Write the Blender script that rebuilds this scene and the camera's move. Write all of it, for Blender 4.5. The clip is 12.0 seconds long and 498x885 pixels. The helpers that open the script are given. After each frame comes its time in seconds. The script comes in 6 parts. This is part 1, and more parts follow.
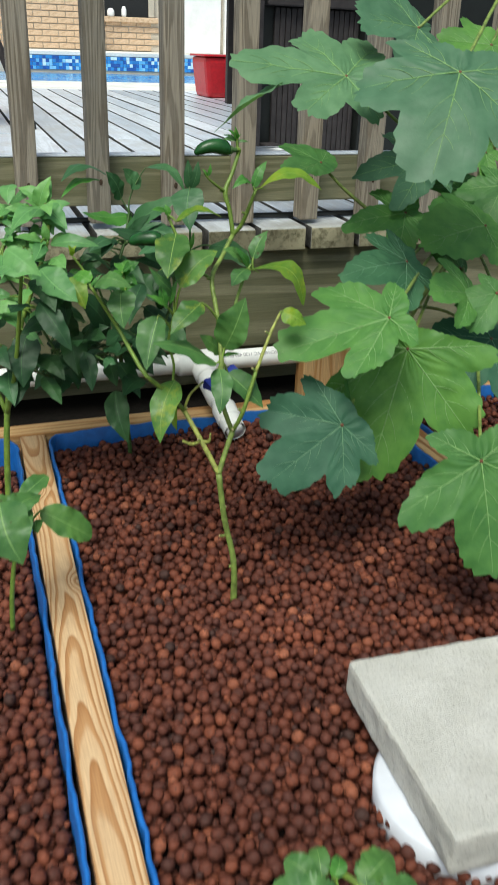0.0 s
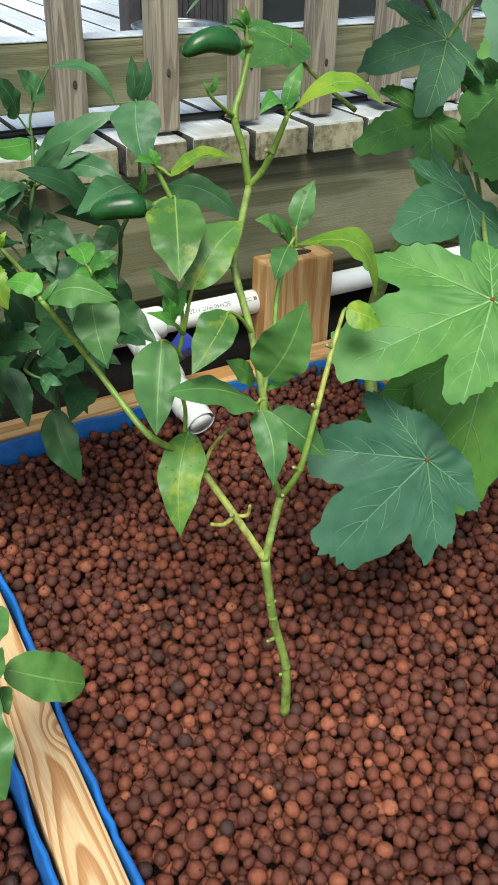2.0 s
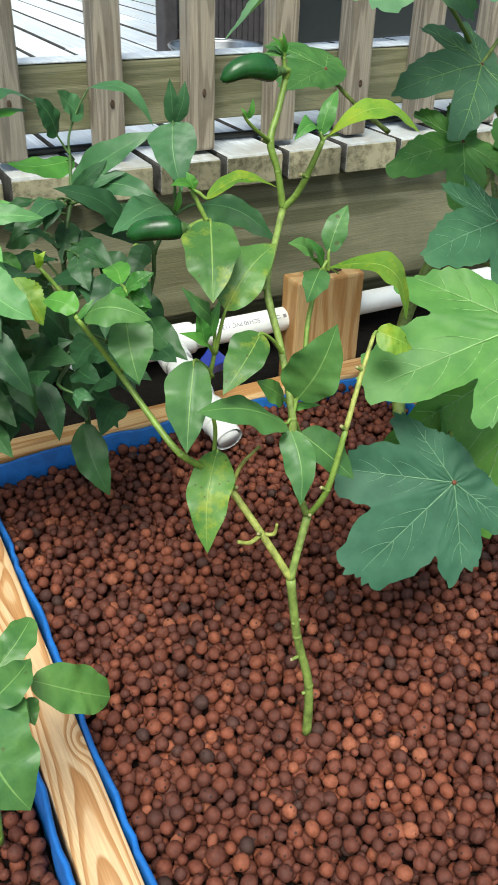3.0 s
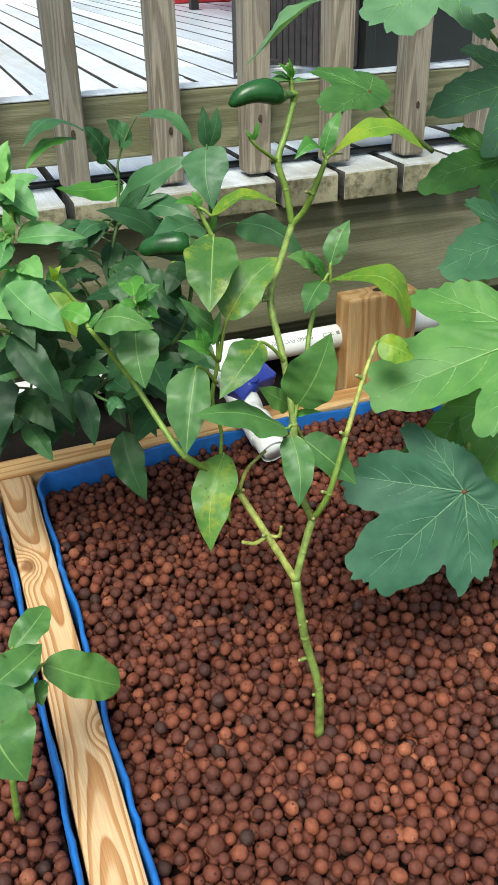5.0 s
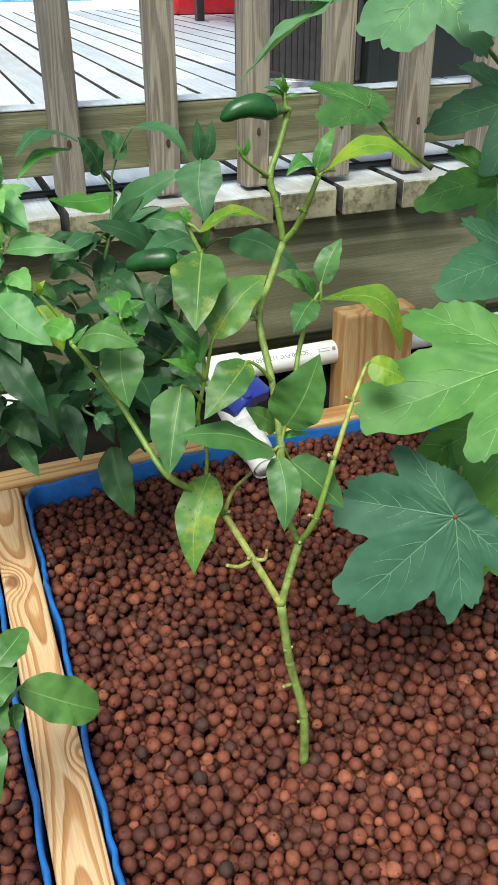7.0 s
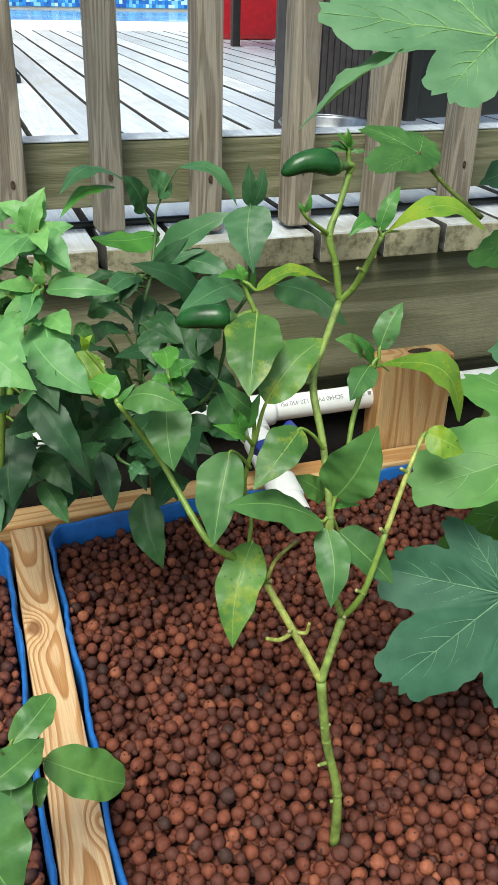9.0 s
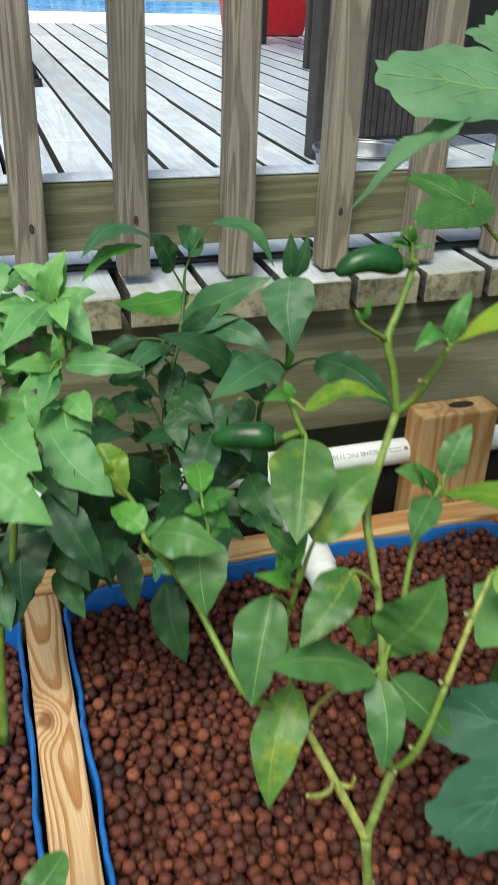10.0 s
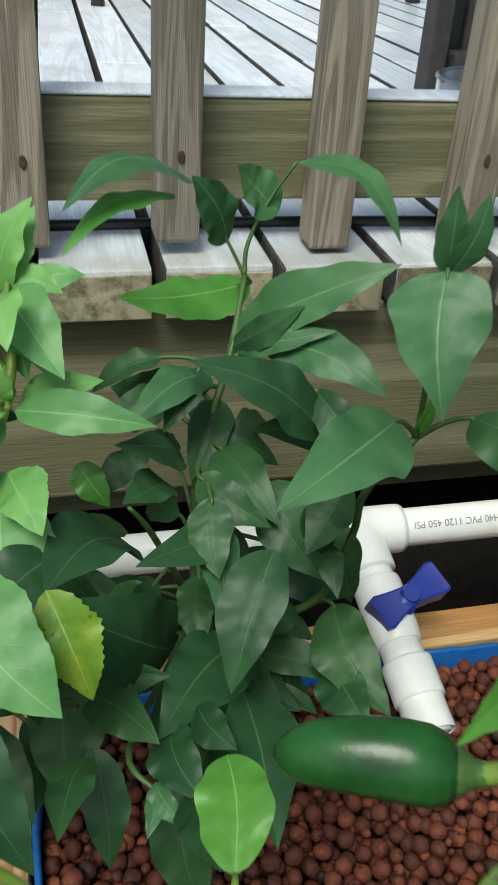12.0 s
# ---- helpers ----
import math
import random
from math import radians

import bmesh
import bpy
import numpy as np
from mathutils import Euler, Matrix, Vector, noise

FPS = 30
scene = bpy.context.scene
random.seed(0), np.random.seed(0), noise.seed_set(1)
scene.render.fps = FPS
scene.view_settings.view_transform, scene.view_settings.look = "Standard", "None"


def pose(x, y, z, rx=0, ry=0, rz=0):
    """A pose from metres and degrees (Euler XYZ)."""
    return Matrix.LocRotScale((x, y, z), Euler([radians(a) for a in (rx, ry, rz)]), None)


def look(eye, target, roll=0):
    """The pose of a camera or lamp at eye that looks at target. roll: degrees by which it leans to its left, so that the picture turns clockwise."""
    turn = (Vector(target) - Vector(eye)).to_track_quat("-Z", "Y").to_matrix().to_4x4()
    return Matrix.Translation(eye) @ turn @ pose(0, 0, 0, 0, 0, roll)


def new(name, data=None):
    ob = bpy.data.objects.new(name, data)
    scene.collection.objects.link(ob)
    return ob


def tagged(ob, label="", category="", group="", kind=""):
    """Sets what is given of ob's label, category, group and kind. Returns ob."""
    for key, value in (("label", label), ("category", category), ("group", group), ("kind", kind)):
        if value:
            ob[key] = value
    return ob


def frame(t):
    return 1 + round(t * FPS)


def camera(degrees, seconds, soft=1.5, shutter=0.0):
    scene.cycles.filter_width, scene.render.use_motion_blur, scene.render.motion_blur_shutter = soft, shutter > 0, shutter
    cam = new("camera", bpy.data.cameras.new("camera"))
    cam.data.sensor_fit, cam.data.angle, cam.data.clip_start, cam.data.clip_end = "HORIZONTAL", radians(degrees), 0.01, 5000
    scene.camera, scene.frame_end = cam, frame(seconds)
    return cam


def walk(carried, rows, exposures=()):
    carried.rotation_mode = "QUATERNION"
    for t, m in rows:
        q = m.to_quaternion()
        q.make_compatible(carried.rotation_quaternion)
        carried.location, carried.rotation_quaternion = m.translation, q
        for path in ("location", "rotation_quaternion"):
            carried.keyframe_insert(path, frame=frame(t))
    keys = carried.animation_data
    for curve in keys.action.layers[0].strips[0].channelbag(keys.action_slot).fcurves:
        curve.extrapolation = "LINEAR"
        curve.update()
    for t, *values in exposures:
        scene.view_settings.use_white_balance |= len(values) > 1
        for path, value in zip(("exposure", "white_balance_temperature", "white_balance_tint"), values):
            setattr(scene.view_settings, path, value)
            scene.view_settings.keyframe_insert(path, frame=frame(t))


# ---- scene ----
cam = camera(32.6, 12.0, shutter=0.4)
PATH = [
    (0, (-0.268, -0.765, 0.571), (0.355, 0.937, -0.275), 2.0),
    (0.5, (-0.232, -0.639, 0.596), (0.405, 1.067, -0.233), 2.6),
    (1, (-0.186, -0.517, 0.6), (0.405, 1.191, -0.256), 2.2),
    (1.5, (-0.228, -0.428, 0.568), (0.473, 1.125, -0.48), 0.2),
    (2, (-0.273, -0.376, 0.552), (0.608, 1.055, -0.533), 1.6),
    (2.5, (-0.274, -0.36, 0.554), (0.609, 1.074, -0.525), 1.9),
    (3, (-0.277, -0.377, 0.559), (0.561, 1.097, -0.502), 1.8),
    (4.8, (-0.229, -0.433, 0.56), (0.404, 1.167, -0.459), -1.1),
    (5, (-0.229, -0.433, 0.562), (0.407, 1.168, -0.453), -1.3),
    (5.5, (-0.229, -0.434, 0.563), (0.421, 1.168, -0.442), -1.1),
    (6, (-0.229, -0.432, 0.568), (0.424, 1.172, -0.433), -0.4),
    (6.5, (-0.219, -0.425, 0.559), (0.43, 1.181, -0.441), -0.1),
    (7, (-0.214, -0.422, 0.562), (0.426, 1.19, -0.434), -0.3),
    (9, (-0.222, -0.376, 0.576), (0.398, 1.267, -0.383), 1.7),
    (9.5, (-0.222, -0.355, 0.582), (0.405, 1.283, -0.379), 2.4),
    (10, (-0.206, -0.276, 0.617), (0.377, 1.365, -0.365), 2.3),
    (10.5, (-0.197, -0.168, 0.628), (0.38, 1.469, -0.366), 2.9),
    (11, (-0.187, -0.117, 0.602), (0.421, 1.499, -0.408), 3.5),
    (11.5, (-0.146, -0.04, 0.569), (0.367, 1.588, -0.473), 3.9),
    (12, (-0.123, 0.025, 0.524), (0.321, 1.656, -0.546), 4.1),
]
walk(cam, [(t, look(eye, target, roll)) for t, eye, target, roll in PATH], [(0.0, 0.56, 6500, -1), (1.5, 0.82, 6500, -1), (2.5, 1.13, 6500, -1), (5.5, 1.03, 6500, -1), (9.5, 0.88, 6500, -1), (10.5, 0.55, 6500, -1), (12.0, 0.64, 6500, -1)])

# ---- world, sun, exposure ----
world = bpy.data.worlds.new("sky")
scene.world = world
world.use_nodes = True
wn = world.node_tree
sky = wn.nodes.new("ShaderNodeTexSky")
sky.sky_type = 'NISHITA'
sky.sun_disc = False
sky.sun_elevation = radians(60)
sky.sun_rotation = radians(215)
sky.air_density, sky.dust_density, sky.ozone_density = 1.0, 4.0, 1.0
wn.links.new(sky.outputs[0], wn.nodes["Background"].inputs[0])
wn.nodes["Background"].inputs[1].default_value = 0.11
sun = new("sun", bpy.data.lights.new("sun", 'SUN'))
sun.data.energy, sun.data.angle, sun.data.color = 2.1, radians(26), (1.0, 0.985, 0.96)
sun.matrix_world = look((-1.3, -1.85, 4.0), (0, 0, 0))


# ---- materials ----
def mat(name):
    m = bpy.data.materials.new(name)
    m.use_nodes = True
    return m, m.node_tree.nodes, m.node_tree.links, m.node_tree.nodes["Principled BSDF"]


def node(nodes, kind, **inputs):
    n = nodes.new(kind)
    for k, v in inputs.items():
        n.inputs[k.replace("_", " ")].default_value = v
    return n


def ramp(nodes, links, fac, *stops):
    r = nodes.new("ShaderNodeValToRGB")
    e = r.color_ramp.elements
    while len(e) < len(stops):
        e.new(0.5)
    for el, (p, c) in zip(e, stops):
        el.position, el.color = p, (*c, 1)
    links.new(fac, r.inputs[0])
    return r.outputs[0]


def mapped(nodes, links, scale, coord="Object", turn=(0, 0, 0)):
    tc = nodes.new("ShaderNodeTexCoord")
    mp = nodes.new("ShaderNodeMapping")
    mp.inputs["Scale"].default_value = scale
    mp.inputs["Rotation"].default_value = [radians(a) for a in turn]
    links.new(tc.outputs[coord], mp.inputs[0])
    return mp.outputs[0]


def mixed(nodes, links, fac, a, b, mode='MIX'):
    m = nodes.new("ShaderNodeMix")
    m.data_type, m.blend_type = 'RGBA', mode
    for sock, v in ((m.inputs[0], fac), (m.inputs[6], a), (m.inputs[7], b)):
        if isinstance(v, bpy.types.NodeSocket):
            links.new(v, sock)
        else:
            sock.default_value = v if isinstance(v, (int, float)) else (*v, 1)
    return m.outputs[2]


def bump(nodes, links, bsdf, height, strength, dist):
    b = node(nodes, "ShaderNodeBump", Strength=strength, Distance=dist)
    links.new(height, b.inputs["Height"])
    links.new(b.outputs[0], bsdf.inputs["Normal"])


def wood(name, dark, light, axis, ring=60.0, rough=0.65, weather=(0.2, 0.19, 0.17), worn=0.3, relief=0.3, contrast=(0.35, 0.7), flow=0.055):
    """Sawn timber with its grain along one axis, growth rings, fine fibres and weathered patches."""
    m, n, l, b = mat(name)
    along = {"x": 0, "y": 1, "z": 2}[axis]
    s1 = [ring] * 3
    s1[along] = ring * flow
    info = n.new("ShaderNodeObjectInfo")
    tc = n.new("ShaderNodeTexCoord")
    add = n.new("ShaderNodeVectorMath")
    add.operation = 'MULTIPLY_ADD'
    l.new(info.outputs["Random"], add.inputs[0])
    add.inputs[1].default_value = (3.1, 2.3, 1.7)
    l.new(tc.outputs["Object"], add.inputs[2])
    mp = n.new("ShaderNodeMapping")
    mp.inputs["Scale"].default_value = s1
    l.new(add.outputs[0], mp.inputs[0])
    nz = node(n, "ShaderNodeTexNoise", Scale=0.55, Detail=1.5, Distortion=0.6)
    l.new(mp.outputs[0], nz.inputs["Vector"])
    mul = n.new("ShaderNodeMath")
    mul.operation = 'MULTIPLY'
    mul.inputs[1].default_value = 44.0
    l.new(nz.outputs[0], mul.inputs[0])
    sn = n.new("ShaderNodeMath")
    sn.operation = 'SINE'
    l.new(mul.outputs[0], sn.inputs[0])
    half = n.new("ShaderNodeMath")
    half.operation = 'MULTIPLY_ADD'
    half.inputs[1].default_value, half.inputs[2].default_value = 0.5, 0.5
    l.new(sn.outputs[0], half.inputs[0])
    s2 = [900.0] * 3
    s2[along] = 22.0
    fib = node(n, "ShaderNodeTexNoise", Scale=1.0, Detail=3.0)
    l.new(mapped(n, l, s2), fib.inputs["Vector"])
    grain = ramp(n, l, half.outputs[0], (contrast[0], light), (contrast[1], dark))
    fine = ramp(n, l, fib.outputs[0], (0.3, (0.72, 0.72, 0.72)), (0.7, (1.12, 1.12, 1.12)))
    col = mixed(n, l, 1.0, grain, fine, 'MULTIPLY')
    st = node(n, "ShaderNodeTexNoise", Scale=9.0, Detail=6.0, Roughness=0.7)
    l.new(tc.outputs["Object"], st.inputs["Vector"])
    mask = ramp(n, l, st.outputs[0], (0.42, (0, 0, 0)), (0.75, (worn, worn, worn)))
    col = mixed(n, l, mask, col, weather)
    var = ramp(n, l, info.outputs["Random"], (0.0, (0.72, 0.74, 0.74)), (0.5, (1, 1, 1)), (1.0, (1.16, 1.12, 1.06)))
    col = mixed(n, l, 1.0, col, var, 'MULTIPLY')
    l.new(col, b.inputs["Base Color"])
    b.inputs["Roughness"].default_value = rough
    b.inputs["Specular IOR Level"].default_value = 0.3
    bump(n, l, b, fib.outputs[0], relief, 0.002)
    return m


def plain(name, color, rough=0.5, metal=0.0, spec=0.5, grime_shade=0.12, scale=40.0, relief=0.05):
    """Painted, plastic or metal surface with faint grime and relief."""
    m, n, l, b = mat(name)
    nz = node(n, "ShaderNodeTexNoise", Scale=scale, Detail=5.0, Roughness=0.65)
    l.new(mapped(n, l, (1, 1, 1)), nz.inputs["Vector"])
    k = 1 - grime_shade * 2.2
    l.new(ramp(n, l, nz.outputs[0], (0.3, tuple(c * k for c in color)), (0.62, color)), b.inputs["Base Color"])
    b.inputs["Roughness"].default_value, b.inputs["Metallic"].default_value = rough, metal
    b.inputs["Specular IOR Level"].default_value = spec
    bump(n, l, b, nz.outputs[0], relief, 0.002)
    return m


def leaf_mat(name, dark, light, vein, spots=0.0, spot_color=(0.35, 0.38, 0.03), gloss=0.4, thin=0.25, ribs=8.0, rib_width=1.0, side_veins=0.2):
    """Leaf blade: lighter midrib and side veins by its UV, mottled, translucent, faintly waxy."""
    m, n, l, b = mat(name)
    uv = n.new("ShaderNodeUVMap")
    sep = n.new("ShaderNodeSeparateXYZ")
    l.new(uv.outputs[0], sep.inputs[0])

    def op(kind, a, c):
        q = n.new("ShaderNodeMath")
        q.operation = kind
        for i, v in ((0, a), (1, c)):
            if isinstance(v, bpy.types.NodeSocket):
                l.new(v, q.inputs[i])
            elif v is not None:
                q.inputs[i].default_value = v
        return q.outputs[0]
    off = op('ABSOLUTE', op('SUBTRACT', sep.outputs[1], 0.5), None)
    tw = n.new("ShaderNodeTexCoord")
    sway = node(n, "ShaderNodeTexNoise", Scale=24.0, Detail=1.0)
    l.new(tw.outputs["Object"], sway.inputs["Vector"])
    along = op('ADD', sep.outputs[0], op('MULTIPLY', sway.outputs[0], 0.16))
    side = op('ABSOLUTE', op('SINE', op('MULTIPLY', op('SUBTRACT', along, op('MULTIPLY', op('POWER', off, 0.8), 0.5)), ribs * 3.14159), None), None)
    rib = ramp(n, l, off, (0.006 * rib_width, (1, 1, 1)), (0.020 * rib_width, (0, 0, 0)))
    veins = ramp(n, l, side, (0.02, (side_veins,) * 3), (0.12, (0, 0, 0)))
    veins = mixed(n, l, 1.0, veins, ramp(n, l, off, (0.16, (1, 1, 1)), (0.38, (0, 0, 0))), 'MULTIPLY')
    both = mixed(n, l, 1.0, rib, veins, 'LIGHTEN')
    info = n.new("ShaderNodeObjectInfo")
    tc = n.new("ShaderNodeTexCoord")
    nz = node(n, "ShaderNodeTexNoise", Scale=38.0, Detail=4.0, Roughness=0.6)
    l.new(tc.outputs["Object"], nz.inputs["Vector"])
    col = ramp(n, l, nz.outputs[0], (0.32, dark), (0.68, light))
    var = ramp(n, l, info.outputs["Random"], (0.0, (0.72, 0.76, 0.75)), (0.5, (1, 1, 1)), (1.0, (1.25, 1.16, 0.9)))
    col = mixed(n, l, 1.0, col, var, 'MULTIPLY')
    col = mixed(n, l, both, col, vein)
    if spots:
        sp = node(n, "ShaderNodeTexNoise", Scale=70.0, Detail=5.0, Roughness=0.65)
        l.new(tc.outputs["Object"], sp.inputs["Vector"])
        col = mixed(n, l, ramp(n, l, sp.outputs[0], (0.52, (0, 0, 0)), (0.66, (spots, spots, spots))), col, spot_color)
        vo = node(n, "ShaderNodeTexVoronoi", Scale=120.0 if spots > 0.3 else 55.0)
        l.new(tc.outputs["Object"], vo.inputs["Vector"])
        col = mixed(n, l, ramp(n, l, vo.outputs["Distance"], (0.07, (0.7, 0.7, 0.7)), (0.12, (0, 0, 0))), col, (0.06, 0.05, 0.015))
    l.new(col, b.inputs["Base Color"])
    b.inputs["Roughness"].default_value = gloss
    b.inputs["Specular IOR Level"].default_value = 0.3
    fine = node(n, "ShaderNodeTexNoise", Scale=210.0, Detail=2.0)
    l.new(tc.outputs["Object"], fine.inputs["Vector"])
    hgt = mixed(n, l, 0.6, mixed(n, l, 0.5, both, nz.outputs[0], 'ADD'), fine.outputs[0], 'ADD')
    bump(n, l, b, hgt, 0.24, 0.0014)
    tr = n.new("ShaderNodeBsdfTranslucent")
    l.new(mixed(n, l, 1.0, col, (1.0, 1.15, 0.45), 'MULTIPLY'), tr.inputs[0])
    ms = n.new("ShaderNodeMixShader")
    ms.inputs[0].default_value = thin
    l.new(b.outputs[0], ms.inputs[1])
    l.new(tr.outputs[0], ms.inputs[2])
    l.new(ms.outputs[0], n["Material Output"].inputs[0])
    return m


def clay_mat():
    """Fired clay balls: each its own red brown, dusty, with dark pits and scuffs."""
    m, n, l, b = mat("fired_clay")
    geo = n.new("ShaderNodeNewGeometry")
    col = ramp(n, l, geo.outputs["Random Per Island"], (0.0, (0.042, 0.022, 0.018)), (0.06, (0.072, 0.026, 0.019)), (0.4, (0.096, 0.031, 0.020)),
               (0.75, (0.128, 0.039, 0.023)), (0.94, (0.175, 0.054, 0.029)), (1.0, (0.25, 0.088, 0.048)))
    tc = n.new("ShaderNodeTexCoord")
    nz = node(n, "ShaderNodeTexNoise", Scale=160.0, Detail=5.0, Roughness=0.7)
    l.new(tc.outputs["Object"], nz.inputs["Vector"])
    col = mixed(n, l, 1.0, col, ramp(n, l, nz.outputs[0], (0.25, (0.55, 0.52, 0.5)), (0.7, (1.25, 1.22, 1.2))), 'MULTIPLY')
    vo = node(n, "ShaderNodeTexVoronoi", Scale=135.0)
    l.new(tc.outputs["Object"], vo.inputs["Vector"])
    pit = ramp(n, l, vo.outputs["Distance"], (0.11, (0.95, 0.95, 0.95)), (0.17, (0, 0, 0)))
    col = mixed(n, l, pit, col, (0.02, 0.013, 0.011))
    big = node(n, "ShaderNodeTexNoise", Scale=7.0, Detail=3.0)
    l.new(tc.outputs["Object"], big.inputs["Vector"])
    col = mixed(n, l, 1.0, col, ramp(n, l, big.outputs[0], (0.35, (0.82, 0.8, 0.8)), (0.65, (1.12, 1.1, 1.08))), 'MULTIPLY')
    l.new(col, b.inputs["Base Color"])
    b.inputs["Roughness"].default_value = 0.66
    b.inputs["Specular IOR Level"].default_value = 0.22
    bump(n, l, b, nz.outputs[0], 0.7, 0.0014)
    return m


def pore_mat(name, light, dark, scale, rough, spots=0.5, blotch=(0.06, 0.84)):
    """Mineral surface: grains, pores, blotches."""
    m, n, l, b = mat(name)
    v = mapped(n, l, (1, 1, 1))
    a = node(n, "ShaderNodeTexNoise", Scale=scale, Detail=6.0, Roughness=0.75)
    l.new(v, a.inputs["Vector"])
    c = node(n, "ShaderNodeTexNoise", Scale=scale * blotch[0], Detail=3.0)
    l.new(v, c.inputs["Vector"])
    col = ramp(n, l, a.outputs[0], (0.36, dark), (0.55, light))
    col = mixed(n, l, 1.0, col, ramp(n, l, c.outputs[0], (0.35, (blotch[1], blotch[1] * 0.99, blotch[1] * 0.955)), (0.65, (1.06, 1.05, 1.03))), 'MULTIPLY')
    l.new(col, b.inputs["Base Color"])
    b.inputs["Roughness"].default_value = rough
    b.inputs["Specular IOR Level"].default_value = 0.12
    bump(n, l, b, a.outputs[0], spots, 0.003)
    return m


def sawn_pine():
    """Flat-sawn new pine for the divider: nested arches of orange late wood that flow round knots."""
    m, n, l, b = mat("flat_sawn_pine")
    tc = n.new("ShaderNodeTexCoord")
    sep = n.new("ShaderNodeSeparateXYZ")
    l.new(tc.outputs["Object"], sep.inputs[0])

    def op(kind, a, c=None, d=None):
        q = n.new("ShaderNodeMath")
        q.operation = kind
        for i, v in ((0, a), (1, c), (2, d)):
            if isinstance(v, bpy.types.NodeSocket):
                l.new(v, q.inputs[i])
            elif v is not None:
                q.inputs[i].default_value = v
        return q.outputs[0]
    x, y = sep.outputs[0], sep.outputs[1]
    warp = node(n, "ShaderNodeTexNoise", Scale=1.0, Detail=2.0, Roughness=0.5)
    l.new(mapped(n, l, (24, 6, 24)), warp.inputs["Vector"])
    heart = op('MULTIPLY', op('SINE', op('MULTIPLY', y, 8.5)), 0.006)
    u = op('SUBTRACT', op('SUBTRACT', x, op('MULTIPLY_ADD', y, 0.030, -0.1868)), heart)
    field = op('ADD', op('MULTIPLY', op('MULTIPLY', u, u), 6200.0), op('MULTIPLY', op('SINE', op('MULTIPLY_ADD', y, 7.5, 0.6)), 2.0))
    field = op('ADD', field, op('MULTIPLY', warp.outputs[0], 2.6))
    core = None
    for kx, ky, rx, ry, k in ((-0.187, 0.296, 0.010, 0.017, 4.2), (-0.171, 0.060, 0.006, 0.013, 2.2)):
        dx, dy = op('DIVIDE', op('SUBTRACT', x, kx), rx), op('DIVIDE', op('SUBTRACT', y, ky), ry)
        d = op('ADD', op('MULTIPLY', dx, dx), op('MULTIPLY', dy, dy))
        swell = op('EXPONENT', op('MULTIPLY', d, -0.5))
        field = op('ADD', field, op('MULTIPLY', swell, k))
        if core is None:
            core = op('ADD', swell, op('MULTIPLY_ADD', warp.outputs[0], 0.3, -0.15))
    band = op('FRACT', field)
    col = ramp(n, l, band, (0.0, (0.56, 0.39, 0.225)), (0.46, (0.54, 0.36, 0.20)), (0.58, (0.42, 0.23, 0.10)), (0.90, (0.33, 0.155, 0.058)), (0.985, (0.56, 0.39, 0.225)))
    col = mixed(n, l, ramp(n, l, core, (0.72, (0, 0, 0)), (0.93, (0.85, 0.85, 0.85))), col, (0.16, 0.058, 0.02))
    fib = node(n, "ShaderNodeTexNoise", Scale=1.0, Detail=3.0)
    l.new(mapped(n, l, (900, 24, 900)), fib.inputs["Vector"])
    col = mixed(n, l, 1.0, col, ramp(n, l, fib.outputs[0], (0.3, (0.82, 0.8, 0.78)), (0.7, (1.08, 1.08, 1.08))), 'MULTIPLY')
    dirt = node(n, "ShaderNodeTexNoise", Scale=11.0, Detail=6.0, Roughness=0.7)
    l.new(tc.outputs["Object"], dirt.inputs["Vector"])
    col = mixed(n, l, ramp(n, l, dirt.outputs[0], (0.52, (0, 0, 0)), (0.78, (0.45, 0.45, 0.45))), col, (0.30, 0.20, 0.11))
    l.new(col, b.inputs["Base Color"])
    b.inputs["Roughness"].default_value = 0.42
    b.inputs["Specular IOR Level"].default_value = 0.35
    bump(n, l, b, fib.outputs[0], 0.2, 0.0015)
    return m


M_FENCE = wood("weathered_fence_wood", (0.165, 0.138, 0.104), (0.285, 0.248, 0.194), "z", 78, 0.8, (0.235, 0.222, 0.198), 0.6, 0.5)
M_RAIL = wood("weathered_rail_wood", (0.15, 0.145, 0.078), (0.225, 0.212, 0.128), "x", 30, 0.8, (0.12, 0.13, 0.085), 0.7, 0.4)
M_RIM = wood("treated_plank_wood", (0.165, 0.155, 0.085), (0.27, 0.250, 0.155), "x", 15, 0.78, (0.12, 0.125, 0.075), 0.6, 0.35)
# Grey deck wood painted paler and bluer: sky glare is in the base colour.
M_DECK = wood("skyglare_deck_wood", (0.565, 0.62, 0.705), (0.69, 0.755, 0.85), "y", 30, 0.30, (0.55, 0.60, 0.67), 0.75, 0.3)
M_DECK.node_tree.nodes["Principled BSDF"].inputs["Specular IOR Level"].default_value = 0.75
nd, ld = M_DECK.node_tree.nodes, M_DECK.node_tree.links
shade_in = nd["Principled BSDF"].inputs["Base Color"]
worn_noise = node(nd, "ShaderNodeTexNoise", Scale=13.0, Detail=7.0, Roughness=0.72)
ld.new(mapped(nd, ld, (1.0, 0.55, 1.0)), worn_noise.inputs["Vector"])
ld.new(mixed(nd, ld, ramp(nd, ld, worn_noise.outputs[0], (0.50, (0, 0, 0)), (0.68, (0.65, 0.65, 0.65))), shade_in.links[0].from_socket, (0.38, 0.37, 0.345)), shade_in)
# Shade by the fence painted in: boards darken, mottled, towards their near ends.
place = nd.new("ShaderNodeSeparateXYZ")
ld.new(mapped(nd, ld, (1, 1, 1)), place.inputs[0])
grime_shade = node(nd, "ShaderNodeTexNoise", Scale=34.0, Detail=6.0, Roughness=0.7)
